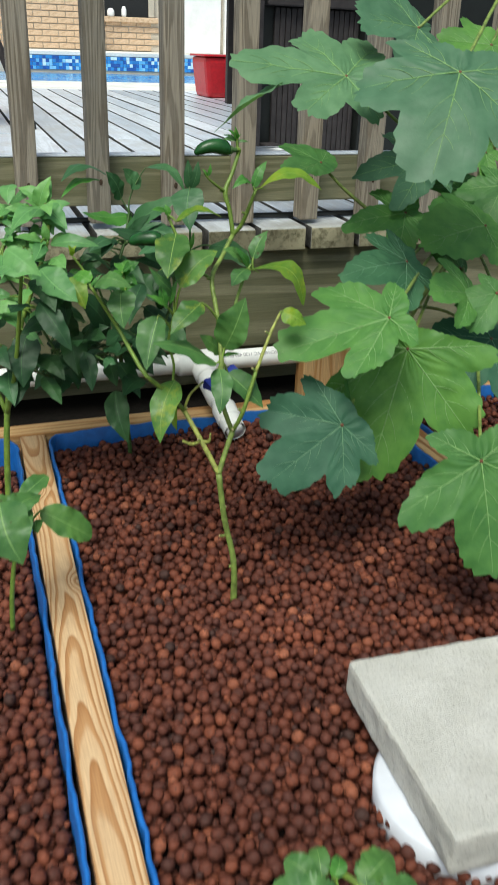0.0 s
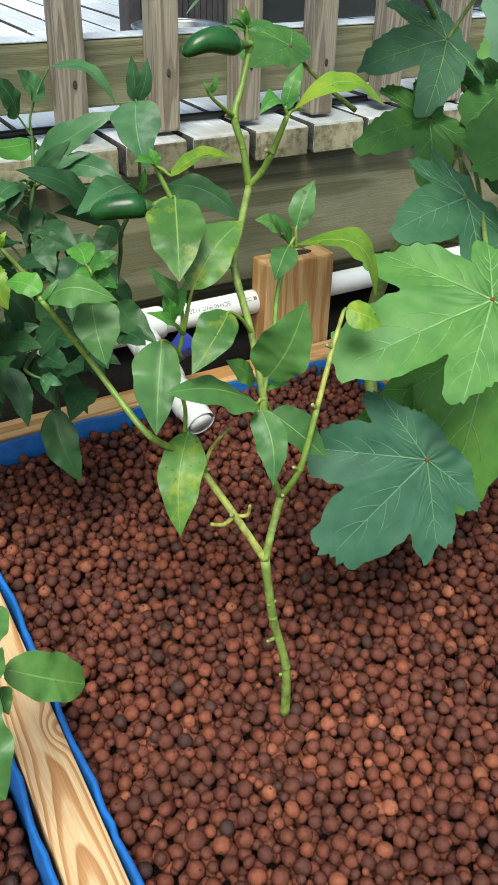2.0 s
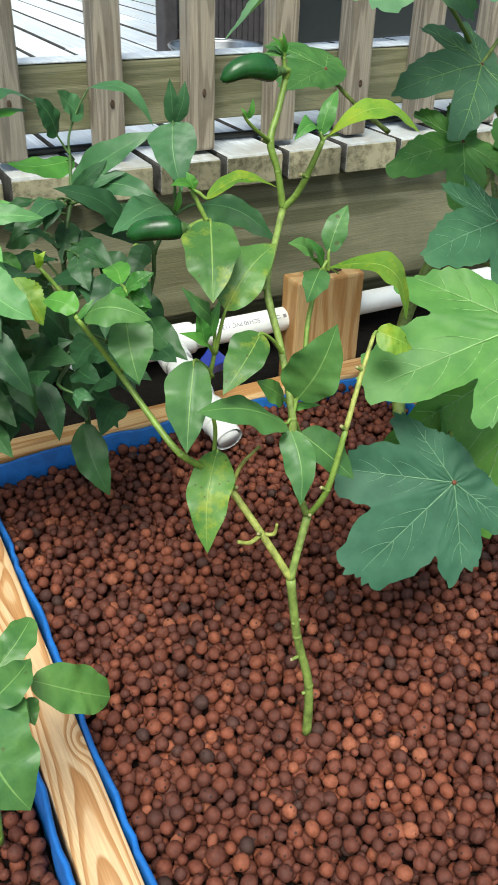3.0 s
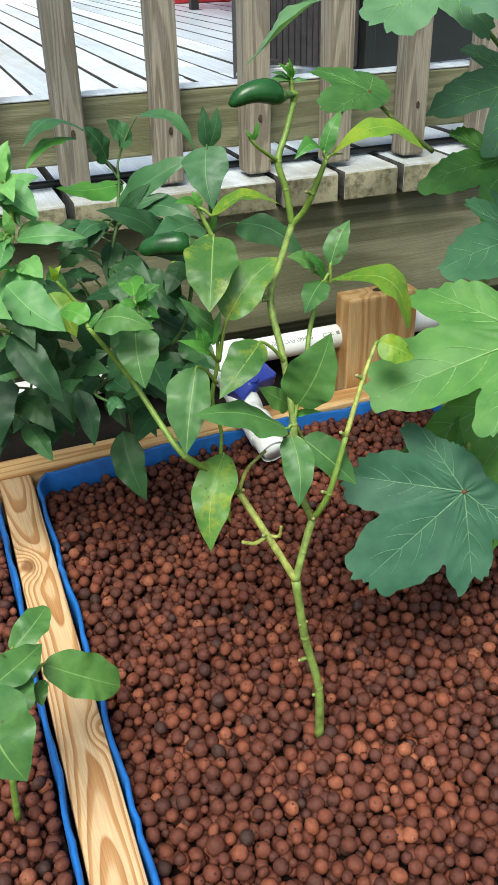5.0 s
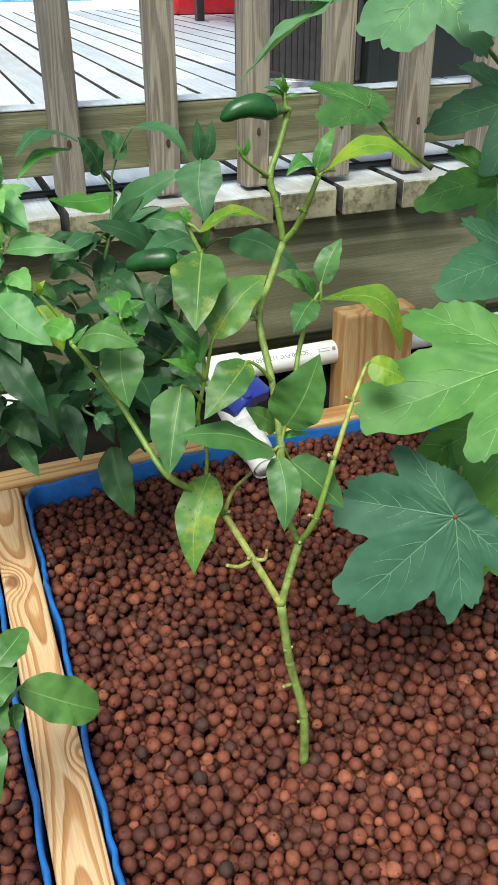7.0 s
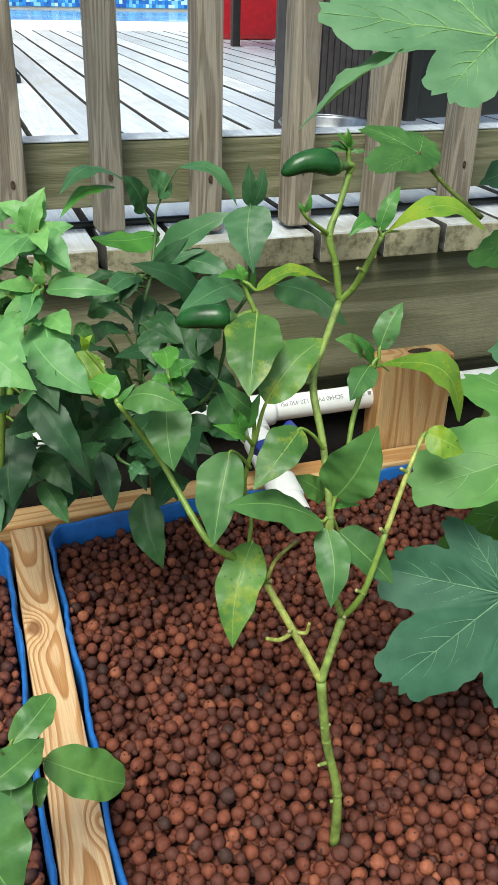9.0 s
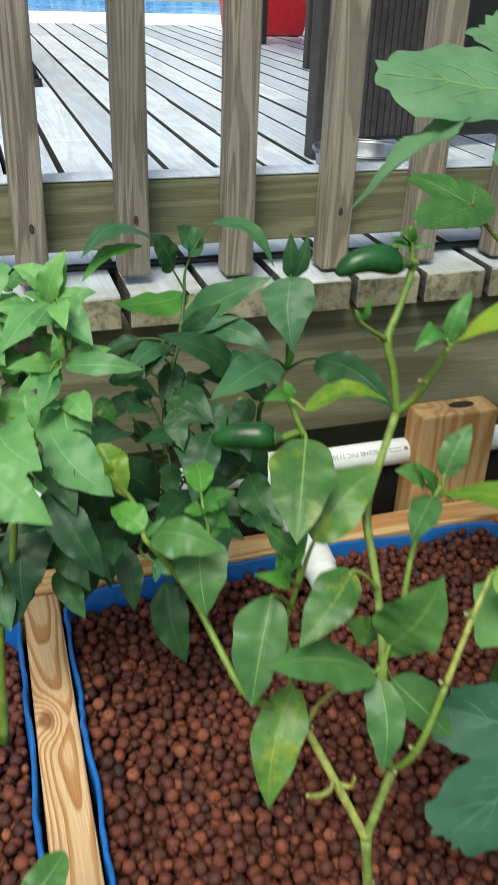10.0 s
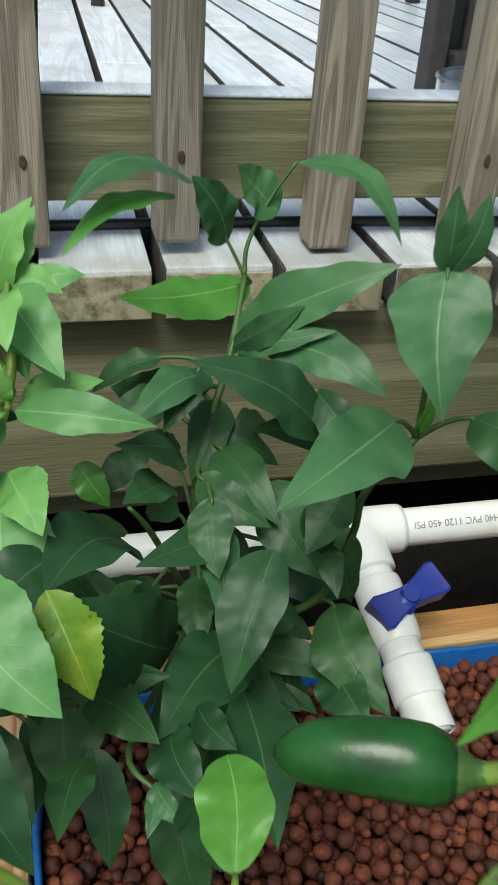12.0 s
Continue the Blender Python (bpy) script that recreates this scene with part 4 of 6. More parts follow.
stem(pepper, [(-0.016, 0.015, 0.150), (-0.030, 0.035, 0.182), (-0.043, 0.058, 0.210)], [0.0029, 0.0027, 0.0027], M_STEM_PALE)
stem(pepper, [(-0.043, 0.058, 0.210), (-0.062, 0.057, 0.233), (-0.084, 0.052, 0.255), (-0.093, 0.070, 0.270), (-0.105, 0.100, 0.296), (-0.131, 0.099, 0.341)], [0.0026, 0.0024, 0.0024, 0.0022, 0.002, 0.0016], M_STEM)
stem(pepper, [(-0.131, 0.099, 0.341), (-0.131, 0.124, 0.347), (-0.144, 0.127, 0.367)], [0.0018, 0.0015, 0.0012], M_STEM)
leaf(pepper, (-0.144, 0.127, 0.367), (-0.148, 0.123, 0.379), 0.5, M_YELLOW)
leaf(pepper, (-0.144, 0.127, 0.367), (-0.139, 0.127, 0.377), 0.5, M_YELLOW)
stem(pepper, [(-0.043, 0.058, 0.210), (-0.036, 0.058, 0.228), (-0.022, 0.056, 0.242)], [0.0017, 0.0014, 0.0012], M_STEM_PALE)
stem(pepper, [(-0.043, 0.058, 0.210), (-0.054, 0.062, 0.231), (-0.052, 0.066, 0.260), (-0.057, 0.068, 0.286), (-0.051, 0.070, 0.313), (-0.050, 0.072, 0.334)], [0.0017, 0.0016, 0.0014, 0.0016, 0.0014, 0.0011], M_STEM)
stem(pepper, [(-0.007, 0.040, 0.275), (0.006, 0.050, 0.302), (0.015, 0.062, 0.327), (0.028, 0.072, 0.353), (0.035, 0.074, 0.362)], [0.0019, 0.0017, 0.0017, 0.0017, 0.0011], M_STEM)
stem(pepper, [(-0.006, 0.082, 0.346), (-0.019, 0.090, 0.354), (-0.027, 0.100, 0.362), (-0.037, 0.108, 0.387), (-0.045, 0.115, 0.407)], [0.0019, 0.0016, 0.0017, 0.0017, 0.0014], M_STEM)
cut(pepper, (-0.030, 0.035, 0.182), (-0.5, -0.3, 0.4))
cut(pepper, (0.010, 0.016, 0.220), (-0.8, 0, 0.5))
cut(pepper, (0.044, 0.035, 0.296), (-0.7, 0, 0.5))
cut(pepper, (0.002, 0.026, 0.193), (-0.2, -0.7, 0.7))
cut(pepper, (0.043, 0.118, 0.406), (-0.8, -0.2, 0.3))
cut(pepper, (0.025, 0.138, 0.426), (-0.9, 0, 0.25))
cut(pepper, (-0.043, 0.058, 0.210), (0.3, -0.6, 0.6))
cut(pepper, (-0.015, 0.010, 0.109), (0.9, 0, 0.3))
cut(pepper, (-0.011, 0.006, 0.077), (-0.9, -0.2, 0.2))
cut(pepper, (-0.006, 0.003, 0.037), (0.9, -0.2, 0.1))
cut(pepper, (-0.006, 0.082, 0.346), (-0.8, -0.2, 0.2))
cut(pepper, (0.025, 0.022, 0.261), (-0.7, -0.1, 0.7))
stem(pepper, [(-0.030, 0.035, 0.182), (-0.042, 0.030, 0.182), (-0.053, 0.028, 0.188)], [0.0017, 0.0016, 0.0013], M_STEM_PALE)
stem(pepper, [(-0.030, 0.035, 0.182), (-0.023, 0.030, 0.183), (-0.022, 0.028, 0.193)], [0.0016, 0.0014, 0.001], M_STEM_PALE)
stem(pepper, [(0.025, 0.138, 0.426), (0.005, 0.130, 0.440), (-0.002, 0.128, 0.448)], [0.0016, 0.0012, 0.0008], M_STEM)
leaf(pepper, (-0.044, 0.068, 0.343), (0.001, 0.085, 0.375), 0.62, M_PEPPER_SPOT, arch=0.10, stalk=(-0.050, 0.070, 0.313))
leaf(pepper, (-0.041, 0.096, 0.392), (-0.062, 0.050, 0.358), 0.66, M_PEPPER_SPOT, arch=0.05, stalk=(-0.037, 0.108, 0.387))
leaf(pepper, (-0.004, 0.040, 0.283), (0.012, 0.024, 0.341), 0.66, M_PEPPER, arch=0.08, stalk=(-0.008, 0.038, 0.270))
leaf(pepper, (-0.011, 0.036, 0.264), (-0.020, 0.003, 0.225), 0.50, M_PEPPER, stalk=(-0.008, 0.038, 0.270))
leaf(pepper, (-0.014, 0.036, 0.269), (-0.084, 0.028, 0.299), 0.44, M_PEPPER, arch=0.06, roll=25, stalk=(-0.008, 0.038, 0.270))
leaf(pepper, (-0.069, 0.062, 0.316), (-0.090, 0.030, 0.270), 0.56, M_PEPPER, arch=0.05, stalk=(-0.053, 0.068, 0.298))
leaf(pepper, (-0.025, 0.055, 0.329), (-0.065, 0.030, 0.306), 0.55, M_PEPPER_SPOT, stalk=(-0.006, 0.058, 0.309))
leaf(pepper, (-0.052, 0.062, 0.244), (-0.078, 0.025, 0.189), 0.48, M_PEPPER_SPOT, arch=0.12, stalk=(-0.054, 0.062, 0.231))
leaf(pepper, (-0.000, 0.040, 0.256), (0.033, 0.017, 0.221), 0.55, M_PEPPER, arch=0.06, stalk=(-0.008, 0.038, 0.270))
leaf(pepper, (0.054, 0.112, 0.433), (0.122, 0.100, 0.432), 0.36, M_YELLOW, arch=0.24, fullness=0.9, taper=0.9, stalk=(0.050, 0.112, 0.430), flat=True)
leaf(pepper, (0.037, 0.074, 0.357), (0.085, 0.045, 0.322), 0.46, M_YELLOW, arch=0.34, fullness=0.95, taper=0.75, stalk=(0.036, 0.074, 0.355), flat=True)
leaf(pepper, (0.061, 0.046, 0.317), (0.085, 0.035, 0.304), 0.85, M_YELLOW, arch=0.15, stalk=(0.058, 0.045, 0.315))
leaf(pepper, (0.029, 0.072, 0.358), (0.005, 0.050, 0.346), 0.6, M_PEPPER, stalk=(0.032, 0.073, 0.356))
leaf(pepper, (0.037, 0.076, 0.367), (0.056, 0.085, 0.394), 0.55, M_PEPPER, stalk=(0.036, 0.074, 0.355))
leaf(pepper, (0.024, 0.074, 0.365), (0.001, 0.070, 0.380), 0.55, M_PEPPER, stalk=(0.034, 0.074, 0.355))
leaf(pepper, (0.032, 0.074, 0.359), (0.015, 0.070, 0.382), 0.35, M_FRESH)
leaf(pepper, (0.048, 0.112, 0.434), (0.065, 0.120, 0.460), 0.4, M_FRESH, arch=0.12, stalk=(0.050, 0.112, 0.430))
leaf(pepper, (0.047, 0.112, 0.437), (0.020, 0.100, 0.435), 0.45, M_FRESH, arch=0.22)
leaf(pepper, (-0.127, 0.099, 0.343), (-0.094, 0.070, 0.345), 0.60, M_PEPPER, arch=0.26, roll=-10, fullness=0.7)
leaf(pepper, (-0.099, 0.100, 0.336), (-0.103, 0.072, 0.302), 0.74, M_PEPPER, arch=0.10)
leaf(pepper, (-0.130, 0.101, 0.346), (-0.145, 0.125, 0.346), 0.66, M_FRESH, arch=0.14)
leaf(pepper, (-0.092, 0.125, 0.348), (-0.088, 0.153, 0.351), 0.7, M_FRESH, arch=0.08, fullness=0.6, taper=0.6)
stem(pepper, [(-0.105, 0.100, 0.296), (-0.095, 0.099, 0.335), (-0.096, 0.105, 0.351), (-0.092, 0.125, 0.348)], [0.0014, 0.0014, 0.0012, 0.0008], M_STEM)
leaf(pepper, (-0.096, 0.105, 0.351), (-0.080, 0.097, 0.364), 0.65, M_FRESH, arch=0.12)
leaf(pepper, (-0.096, 0.105, 0.351), (-0.083, 0.095, 0.341), 0.65, M_FRESH, arch=0.12)
leaf(pepper, (-0.096, 0.105, 0.351), (-0.109, 0.100, 0.354), 0.65, M_FRESH, arch=0.12)
leaf(pepper, (-0.096, 0.105, 0.351), (-0.092, 0.089, 0.359), 0.65, M_FRESH, arch=0.12)
leaf(pepper, (-0.095, 0.099, 0.335), (-0.081, 0.099, 0.341), 0.45, M_FRESH, arch=0.1)
leaf(pepper, (-0.095, 0.099, 0.335), (-0.107, 0.095, 0.343), 0.45, M_FRESH, arch=0.1)
leaf(pepper, (-0.131, 0.099, 0.341), (-0.119, 0.099, 0.353), 0.3, M_FRESH)
leaf(pepper, (-0.001, 0.060, 0.272), (-0.027, 0.055, 0.295), 0.55, M_PEPPER, stalk=(-0.008, 0.038, 0.270))
leaf(pepper, (-0.005, 0.045, 0.273), (0.012, 0.035, 0.277), 0.3, M_FRESH)
leaf(pepper, (-0.050, 0.072, 0.336), (-0.079, 0.060, 0.368), 0.42, M_PEPPER, arch=0.08)
leaf(pepper, (-0.063, 0.060, 0.327), (-0.068, 0.060, 0.348), 0.55, M_FRESH, arch=0.05, stalk=(-0.051, 0.070, 0.313))
leaf(pepper, (-0.058, 0.065, 0.324), (-0.085, 0.050, 0.343), 0.35, M_FRESH)
leaf(pepper, (-0.055, 0.068, 0.327), (-0.047, 0.070, 0.350), 0.32, M_FRESH, arch=0.06)
leaf(pepper, (-0.053, 0.064, 0.223), (-0.053, 0.050, 0.190), 0.32, M_YELLOW, arch=0.05)
leaf(pepper, (-0.037, 0.110, 0.402), (0.010, 0.100, 0.406), 0.34, M_YELLOW, arch=0.2, stalk=(-0.045, 0.115, 0.407), flat=True)
leaf(pepper, (-0.044, 0.115, 0.407), (-0.047, 0.118, 0.418), 0.7, M_FRESH)
leaf(pepper, (-0.042, 0.115, 0.405), (-0.066, 0.100, 0.416), 0.3, M_FRESH)
leaf(pepper, (0.043, 0.155, 0.477), (0.026, 0.152, 0.483), 0.25, M_PEPPER, arch=0.12)
leaf(pepper, (0.043, 0.155, 0.477), (0.031, 0.152, 0.489), 0.28, M_FRESH, arch=0.12)
leaf(pepper, (0.043, 0.155, 0.477), (0.055, 0.152, 0.476), 0.35, M_PEPPER, arch=0.12)
leaf(pepper, (0.043, 0.155, 0.477), (0.047, 0.152, 0.484), 0.315, M_FRESH, arch=0.12)
leaf(pepper, (0.043, 0.155, 0.477), (0.039, 0.152, 0.492), 0.25, M_FRESH, arch=0.12)
leaf(pepper, (0.043, 0.155, 0.477), (0.023, 0.152, 0.477), 0.35, M_PEPPER, arch=0.12)
leaf(pepper, (0.003, 0.130, 0.444), (0.005, 0.128, 0.457), 0.35, M_FRESH)
leaf(pepper, (0.003, 0.130, 0.444), (-0.004, 0.128, 0.452), 0.35, M_FRESH)
fruit(pepper, (0.034, 0.150, 0.468), (-0.006, 0.152, 0.468), 0.0082, (0.043, 0.152, 0.462), droop=0.62, bulge=0.07)
fruit(pepper, (-0.050, 0.118, 0.382), (-0.084, 0.132, 0.379), 0.0080, (-0.037, 0.108, 0.387), droop=0.25, bulge=0.02)

# ---- bushy chilli plant at the back of the bed ----
back_pepper = empty("pepper_plant", label="bushy dark green chilli pepper plant at the back of the bed", category="plant")
stem(back_pepper, [(-0.036, 0.390, -0.010), (-0.050, 0.370, 0.166), (-0.053, 0.370, 0.189), (-0.051, 0.390, 0.267), (-0.030, 0.420, 0.317), (-0.014, 0.460, 0.349)], [0.0033, 0.0032, 0.0028, 0.0024, 0.002, 0.0016], M_STEM_DARK)
stem(back_pepper, [(-0.053, 0.370, 0.189), (-0.018, 0.350, 0.198), (0.004, 0.335, 0.221), (0.017, 0.333, 0.262), (0.020, 0.332, 0.290), (0.040, 0.330, 0.320)], [0.0026, 0.0024, 0.0022, 0.002, 0.002, 0.0018], M_STEM_DARK)
stem(back_pepper, [(-0.053, 0.370, 0.189), (-0.074, 0.330, 0.190), (-0.101, 0.270, 0.206), (-0.092, 0.250, 0.204)], [0.0022, 0.002, 0.0016, 0.0011], M_STEM_DARK)
stem(back_pepper, [(-0.053, 0.370, 0.189), (-0.081, 0.340, 0.269), (-0.093, 0.330, 0.294)], [0.002, 0.0016, 0.0009], M_STEM_DARK)
stem(back_pepper, [(-0.014, 0.460, 0.349), (-0.012, 0.465, 0.366), (0.000, 0.468, 0.390), (0.013, 0.468, 0.409)], [0.0015, 0.0012, 0.0011, 0.0008], M_STEM_DARK)
stem(back_pepper, [(-0.014, 0.460, 0.349), (-0.025, 0.465, 0.370), (-0.043, 0.462, 0.398)], [0.0012, 0.0009, 0.0007], M_STEM_DARK)
leaf(back_pepper, (-0.045, 0.462, 0.402), (-0.113, 0.420, 0.398), 0.36, M_TEAL, arch=0.2, flat=True)
leaf(back_pepper, (-0.054, 0.458, 0.395), (-0.114, 0.420, 0.377), 0.26, M_FRESH, arch=0.14, flat=True)
leaf(back_pepper, (-0.023, 0.466, 0.367), (-0.047, 0.450, 0.407), 0.6, M_TEAL, arch=0.05)
leaf(back_pepper, (0.005, 0.468, 0.382), (-0.021, 0.462, 0.409), 0.8, M_TEAL, arch=-0.1)
leaf(back_pepper, (0.014, 0.468, 0.409), (0.059, 0.420, 0.378), 0.3, M_TEAL, arch=0.22, flat=True)
leaf(back_pepper, (-0.010, 0.462, 0.344), (-0.089, 0.410, 0.360), 0.34, M_FRESH, arch=-0.06, stalk=(-0.014, 0.460, 0.349), stem=M_STEM_DARK)
leaf(back_pepper, (-0.024, 0.430, 0.329), (0.047, 0.390, 0.381), 0.36, M_TEAL, stalk=(-0.030, 0.420, 0.317), stem=M_STEM_DARK)
leaf(back_pepper, (-0.028, 0.425, 0.323), (0.003, 0.400, 0.357), 0.4, M_SHADE)
leaf(back_pepper, (-0.026, 0.420, 0.324), (0.018, 0.390, 0.347), 0.28, M_TEAL, arch=0.12, roll=10)
leaf(back_pepper, (-0.012, 0.415, 0.329), (0.038, 0.360, 0.324), 0.42, M_TEAL, arch=0.14, stalk=(-0.030, 0.420, 0.317), stem=M_STEM_DARK)
leaf(back_pepper, (0.010, 0.370, 0.299), (-0.061, 0.370, 0.345), 0.4, M_SHADE, arch=0.12)
leaf(back_pepper, (-0.044, 0.400, 0.321), (-0.090, 0.360, 0.317), 0.4, M_TEAL, arch=0.16, stalk=(-0.030, 0.420, 0.317), stem=M_STEM_DARK)
leaf(back_pepper, (0.039, 0.330, 0.401), (0.029, 0.290, 0.352), 0.74, M_TEAL, arch=0.06, fullness=0.5, taper=1.3, wave=0.05, stalk=(0.040, 0.330, 0.320), stem=M_STEM_DARK)
leaf(back_pepper, (0.039, 0.330, 0.400), (0.036, 0.328, 0.437), 0.40, M_TEAL, arch=0.06, wave=0.05)
leaf(back_pepper, (0.041, 0.330, 0.400), (0.049, 0.325, 0.435), 0.42, M_TEAL, arch=0.06, roll=20, wave=0.05)
leaf(back_pepper, (0.026, 0.325, 0.333), (-0.044, 0.270, 0.331), 0.46, M_TEAL, stalk=(0.040, 0.330, 0.320), stem=M_STEM_DARK)
leaf(back_pepper, (0.069, 0.335, 0.325), (0.113, 0.270, 0.303), 0.48, M_SHADE, arch=0.14, stalk=(0.040, 0.330, 0.320), stem=M_STEM_DARK)
leaf(back_pepper, (0.039, 0.330, 0.322), (0.045, 0.330, 0.345), 0.3, M_FRESH)
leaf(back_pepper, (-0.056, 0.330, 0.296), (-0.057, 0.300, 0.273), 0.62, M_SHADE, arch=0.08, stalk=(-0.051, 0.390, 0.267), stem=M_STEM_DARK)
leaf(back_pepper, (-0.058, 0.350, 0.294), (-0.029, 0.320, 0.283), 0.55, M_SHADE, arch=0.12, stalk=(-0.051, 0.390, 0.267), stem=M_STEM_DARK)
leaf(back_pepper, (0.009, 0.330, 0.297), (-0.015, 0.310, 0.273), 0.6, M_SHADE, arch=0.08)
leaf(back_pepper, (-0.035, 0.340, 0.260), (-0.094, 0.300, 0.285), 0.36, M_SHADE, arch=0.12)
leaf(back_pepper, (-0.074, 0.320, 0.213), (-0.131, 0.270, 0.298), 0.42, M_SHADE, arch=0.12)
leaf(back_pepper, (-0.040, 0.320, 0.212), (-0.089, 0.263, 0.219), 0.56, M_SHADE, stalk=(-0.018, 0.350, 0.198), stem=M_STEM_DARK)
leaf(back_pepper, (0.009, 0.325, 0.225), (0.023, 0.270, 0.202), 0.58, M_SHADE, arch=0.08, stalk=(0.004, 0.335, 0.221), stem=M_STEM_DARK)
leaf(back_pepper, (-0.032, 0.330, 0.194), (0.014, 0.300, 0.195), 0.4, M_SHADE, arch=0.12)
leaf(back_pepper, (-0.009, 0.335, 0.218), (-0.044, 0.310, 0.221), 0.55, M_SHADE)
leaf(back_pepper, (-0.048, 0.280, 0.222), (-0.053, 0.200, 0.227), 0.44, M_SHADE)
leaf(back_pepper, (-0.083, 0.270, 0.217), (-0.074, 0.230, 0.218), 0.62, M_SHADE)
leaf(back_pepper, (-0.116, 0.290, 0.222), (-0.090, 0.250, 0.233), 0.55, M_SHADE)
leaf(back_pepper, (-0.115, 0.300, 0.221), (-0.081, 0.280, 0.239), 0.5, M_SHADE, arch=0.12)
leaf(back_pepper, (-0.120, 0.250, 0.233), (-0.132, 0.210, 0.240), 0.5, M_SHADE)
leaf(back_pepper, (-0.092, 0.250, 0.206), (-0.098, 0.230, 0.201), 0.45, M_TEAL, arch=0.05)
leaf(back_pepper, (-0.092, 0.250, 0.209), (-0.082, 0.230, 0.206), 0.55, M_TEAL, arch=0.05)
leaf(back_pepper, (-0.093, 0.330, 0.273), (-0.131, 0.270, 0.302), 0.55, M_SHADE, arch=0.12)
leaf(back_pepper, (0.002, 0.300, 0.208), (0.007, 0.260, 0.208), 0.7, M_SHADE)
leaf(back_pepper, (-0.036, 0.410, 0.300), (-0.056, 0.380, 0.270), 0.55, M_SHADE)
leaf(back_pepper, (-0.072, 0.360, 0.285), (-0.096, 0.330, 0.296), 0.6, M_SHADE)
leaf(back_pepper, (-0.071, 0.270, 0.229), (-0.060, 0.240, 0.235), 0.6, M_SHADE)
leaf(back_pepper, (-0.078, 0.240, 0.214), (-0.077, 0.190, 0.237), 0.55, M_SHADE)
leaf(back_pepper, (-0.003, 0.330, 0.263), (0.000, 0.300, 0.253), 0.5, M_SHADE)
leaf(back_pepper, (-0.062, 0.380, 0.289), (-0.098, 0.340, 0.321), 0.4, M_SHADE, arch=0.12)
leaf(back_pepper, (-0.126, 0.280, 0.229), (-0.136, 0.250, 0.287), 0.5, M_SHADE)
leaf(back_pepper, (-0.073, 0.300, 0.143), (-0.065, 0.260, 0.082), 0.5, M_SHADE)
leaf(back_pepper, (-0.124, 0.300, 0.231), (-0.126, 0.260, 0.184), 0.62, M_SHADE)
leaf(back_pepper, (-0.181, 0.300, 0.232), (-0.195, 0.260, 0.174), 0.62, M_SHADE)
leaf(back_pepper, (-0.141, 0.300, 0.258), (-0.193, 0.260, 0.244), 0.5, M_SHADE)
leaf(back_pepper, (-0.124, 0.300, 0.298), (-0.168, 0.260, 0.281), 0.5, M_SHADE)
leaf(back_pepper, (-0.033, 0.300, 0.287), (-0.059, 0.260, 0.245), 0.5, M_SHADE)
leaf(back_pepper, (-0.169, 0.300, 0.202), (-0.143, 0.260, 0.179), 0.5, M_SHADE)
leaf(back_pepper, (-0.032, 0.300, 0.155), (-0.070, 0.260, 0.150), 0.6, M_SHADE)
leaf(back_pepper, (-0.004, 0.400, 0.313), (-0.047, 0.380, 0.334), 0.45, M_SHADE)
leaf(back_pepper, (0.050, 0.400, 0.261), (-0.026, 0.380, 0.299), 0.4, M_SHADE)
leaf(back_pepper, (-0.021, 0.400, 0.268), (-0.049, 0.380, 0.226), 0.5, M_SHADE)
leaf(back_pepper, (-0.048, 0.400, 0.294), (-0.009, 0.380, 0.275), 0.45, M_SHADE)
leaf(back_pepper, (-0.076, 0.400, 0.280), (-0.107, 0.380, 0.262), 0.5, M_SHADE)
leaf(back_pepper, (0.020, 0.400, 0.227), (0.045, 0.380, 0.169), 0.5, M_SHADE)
fruit(back_pepper, (-0.004, 0.330, 0.283), (-0.001, 0.330, 0.243), 0.009, (0.009, 0.340, 0.289))
stem(back_pepper, [(-0.053, 0.370, 0.189), (-0.120, 0.370, 0.140), (-0.190, 0.350, 0.170), (-0.270, 0.340, 0.200)], [0.0022, 0.002, 0.0018, 0.0012], M_STEM_DARK)
stem(back_pepper, [(-0.120, 0.370, 0.140), (-0.160, 0.380, 0.220), (-0.200, 0.400, 0.290)], [0.002, 0.0018, 0.0012], M_STEM_DARK)
# Mostly the shaded copy, so the bush's inside is painted dark.
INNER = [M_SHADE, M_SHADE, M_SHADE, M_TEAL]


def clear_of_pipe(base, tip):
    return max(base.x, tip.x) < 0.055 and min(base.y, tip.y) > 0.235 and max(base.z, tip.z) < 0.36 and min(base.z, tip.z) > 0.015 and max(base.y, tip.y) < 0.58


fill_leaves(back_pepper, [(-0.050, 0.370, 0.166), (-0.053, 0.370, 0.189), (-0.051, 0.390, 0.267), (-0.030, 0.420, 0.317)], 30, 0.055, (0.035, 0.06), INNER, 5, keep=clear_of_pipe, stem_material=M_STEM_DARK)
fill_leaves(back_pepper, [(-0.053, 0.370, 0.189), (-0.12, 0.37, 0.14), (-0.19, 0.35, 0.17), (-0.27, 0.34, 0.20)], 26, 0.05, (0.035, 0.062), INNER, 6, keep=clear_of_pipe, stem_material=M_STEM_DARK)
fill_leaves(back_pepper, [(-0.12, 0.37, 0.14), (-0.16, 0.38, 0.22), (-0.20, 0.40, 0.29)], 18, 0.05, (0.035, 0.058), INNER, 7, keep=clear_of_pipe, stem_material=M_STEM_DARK)

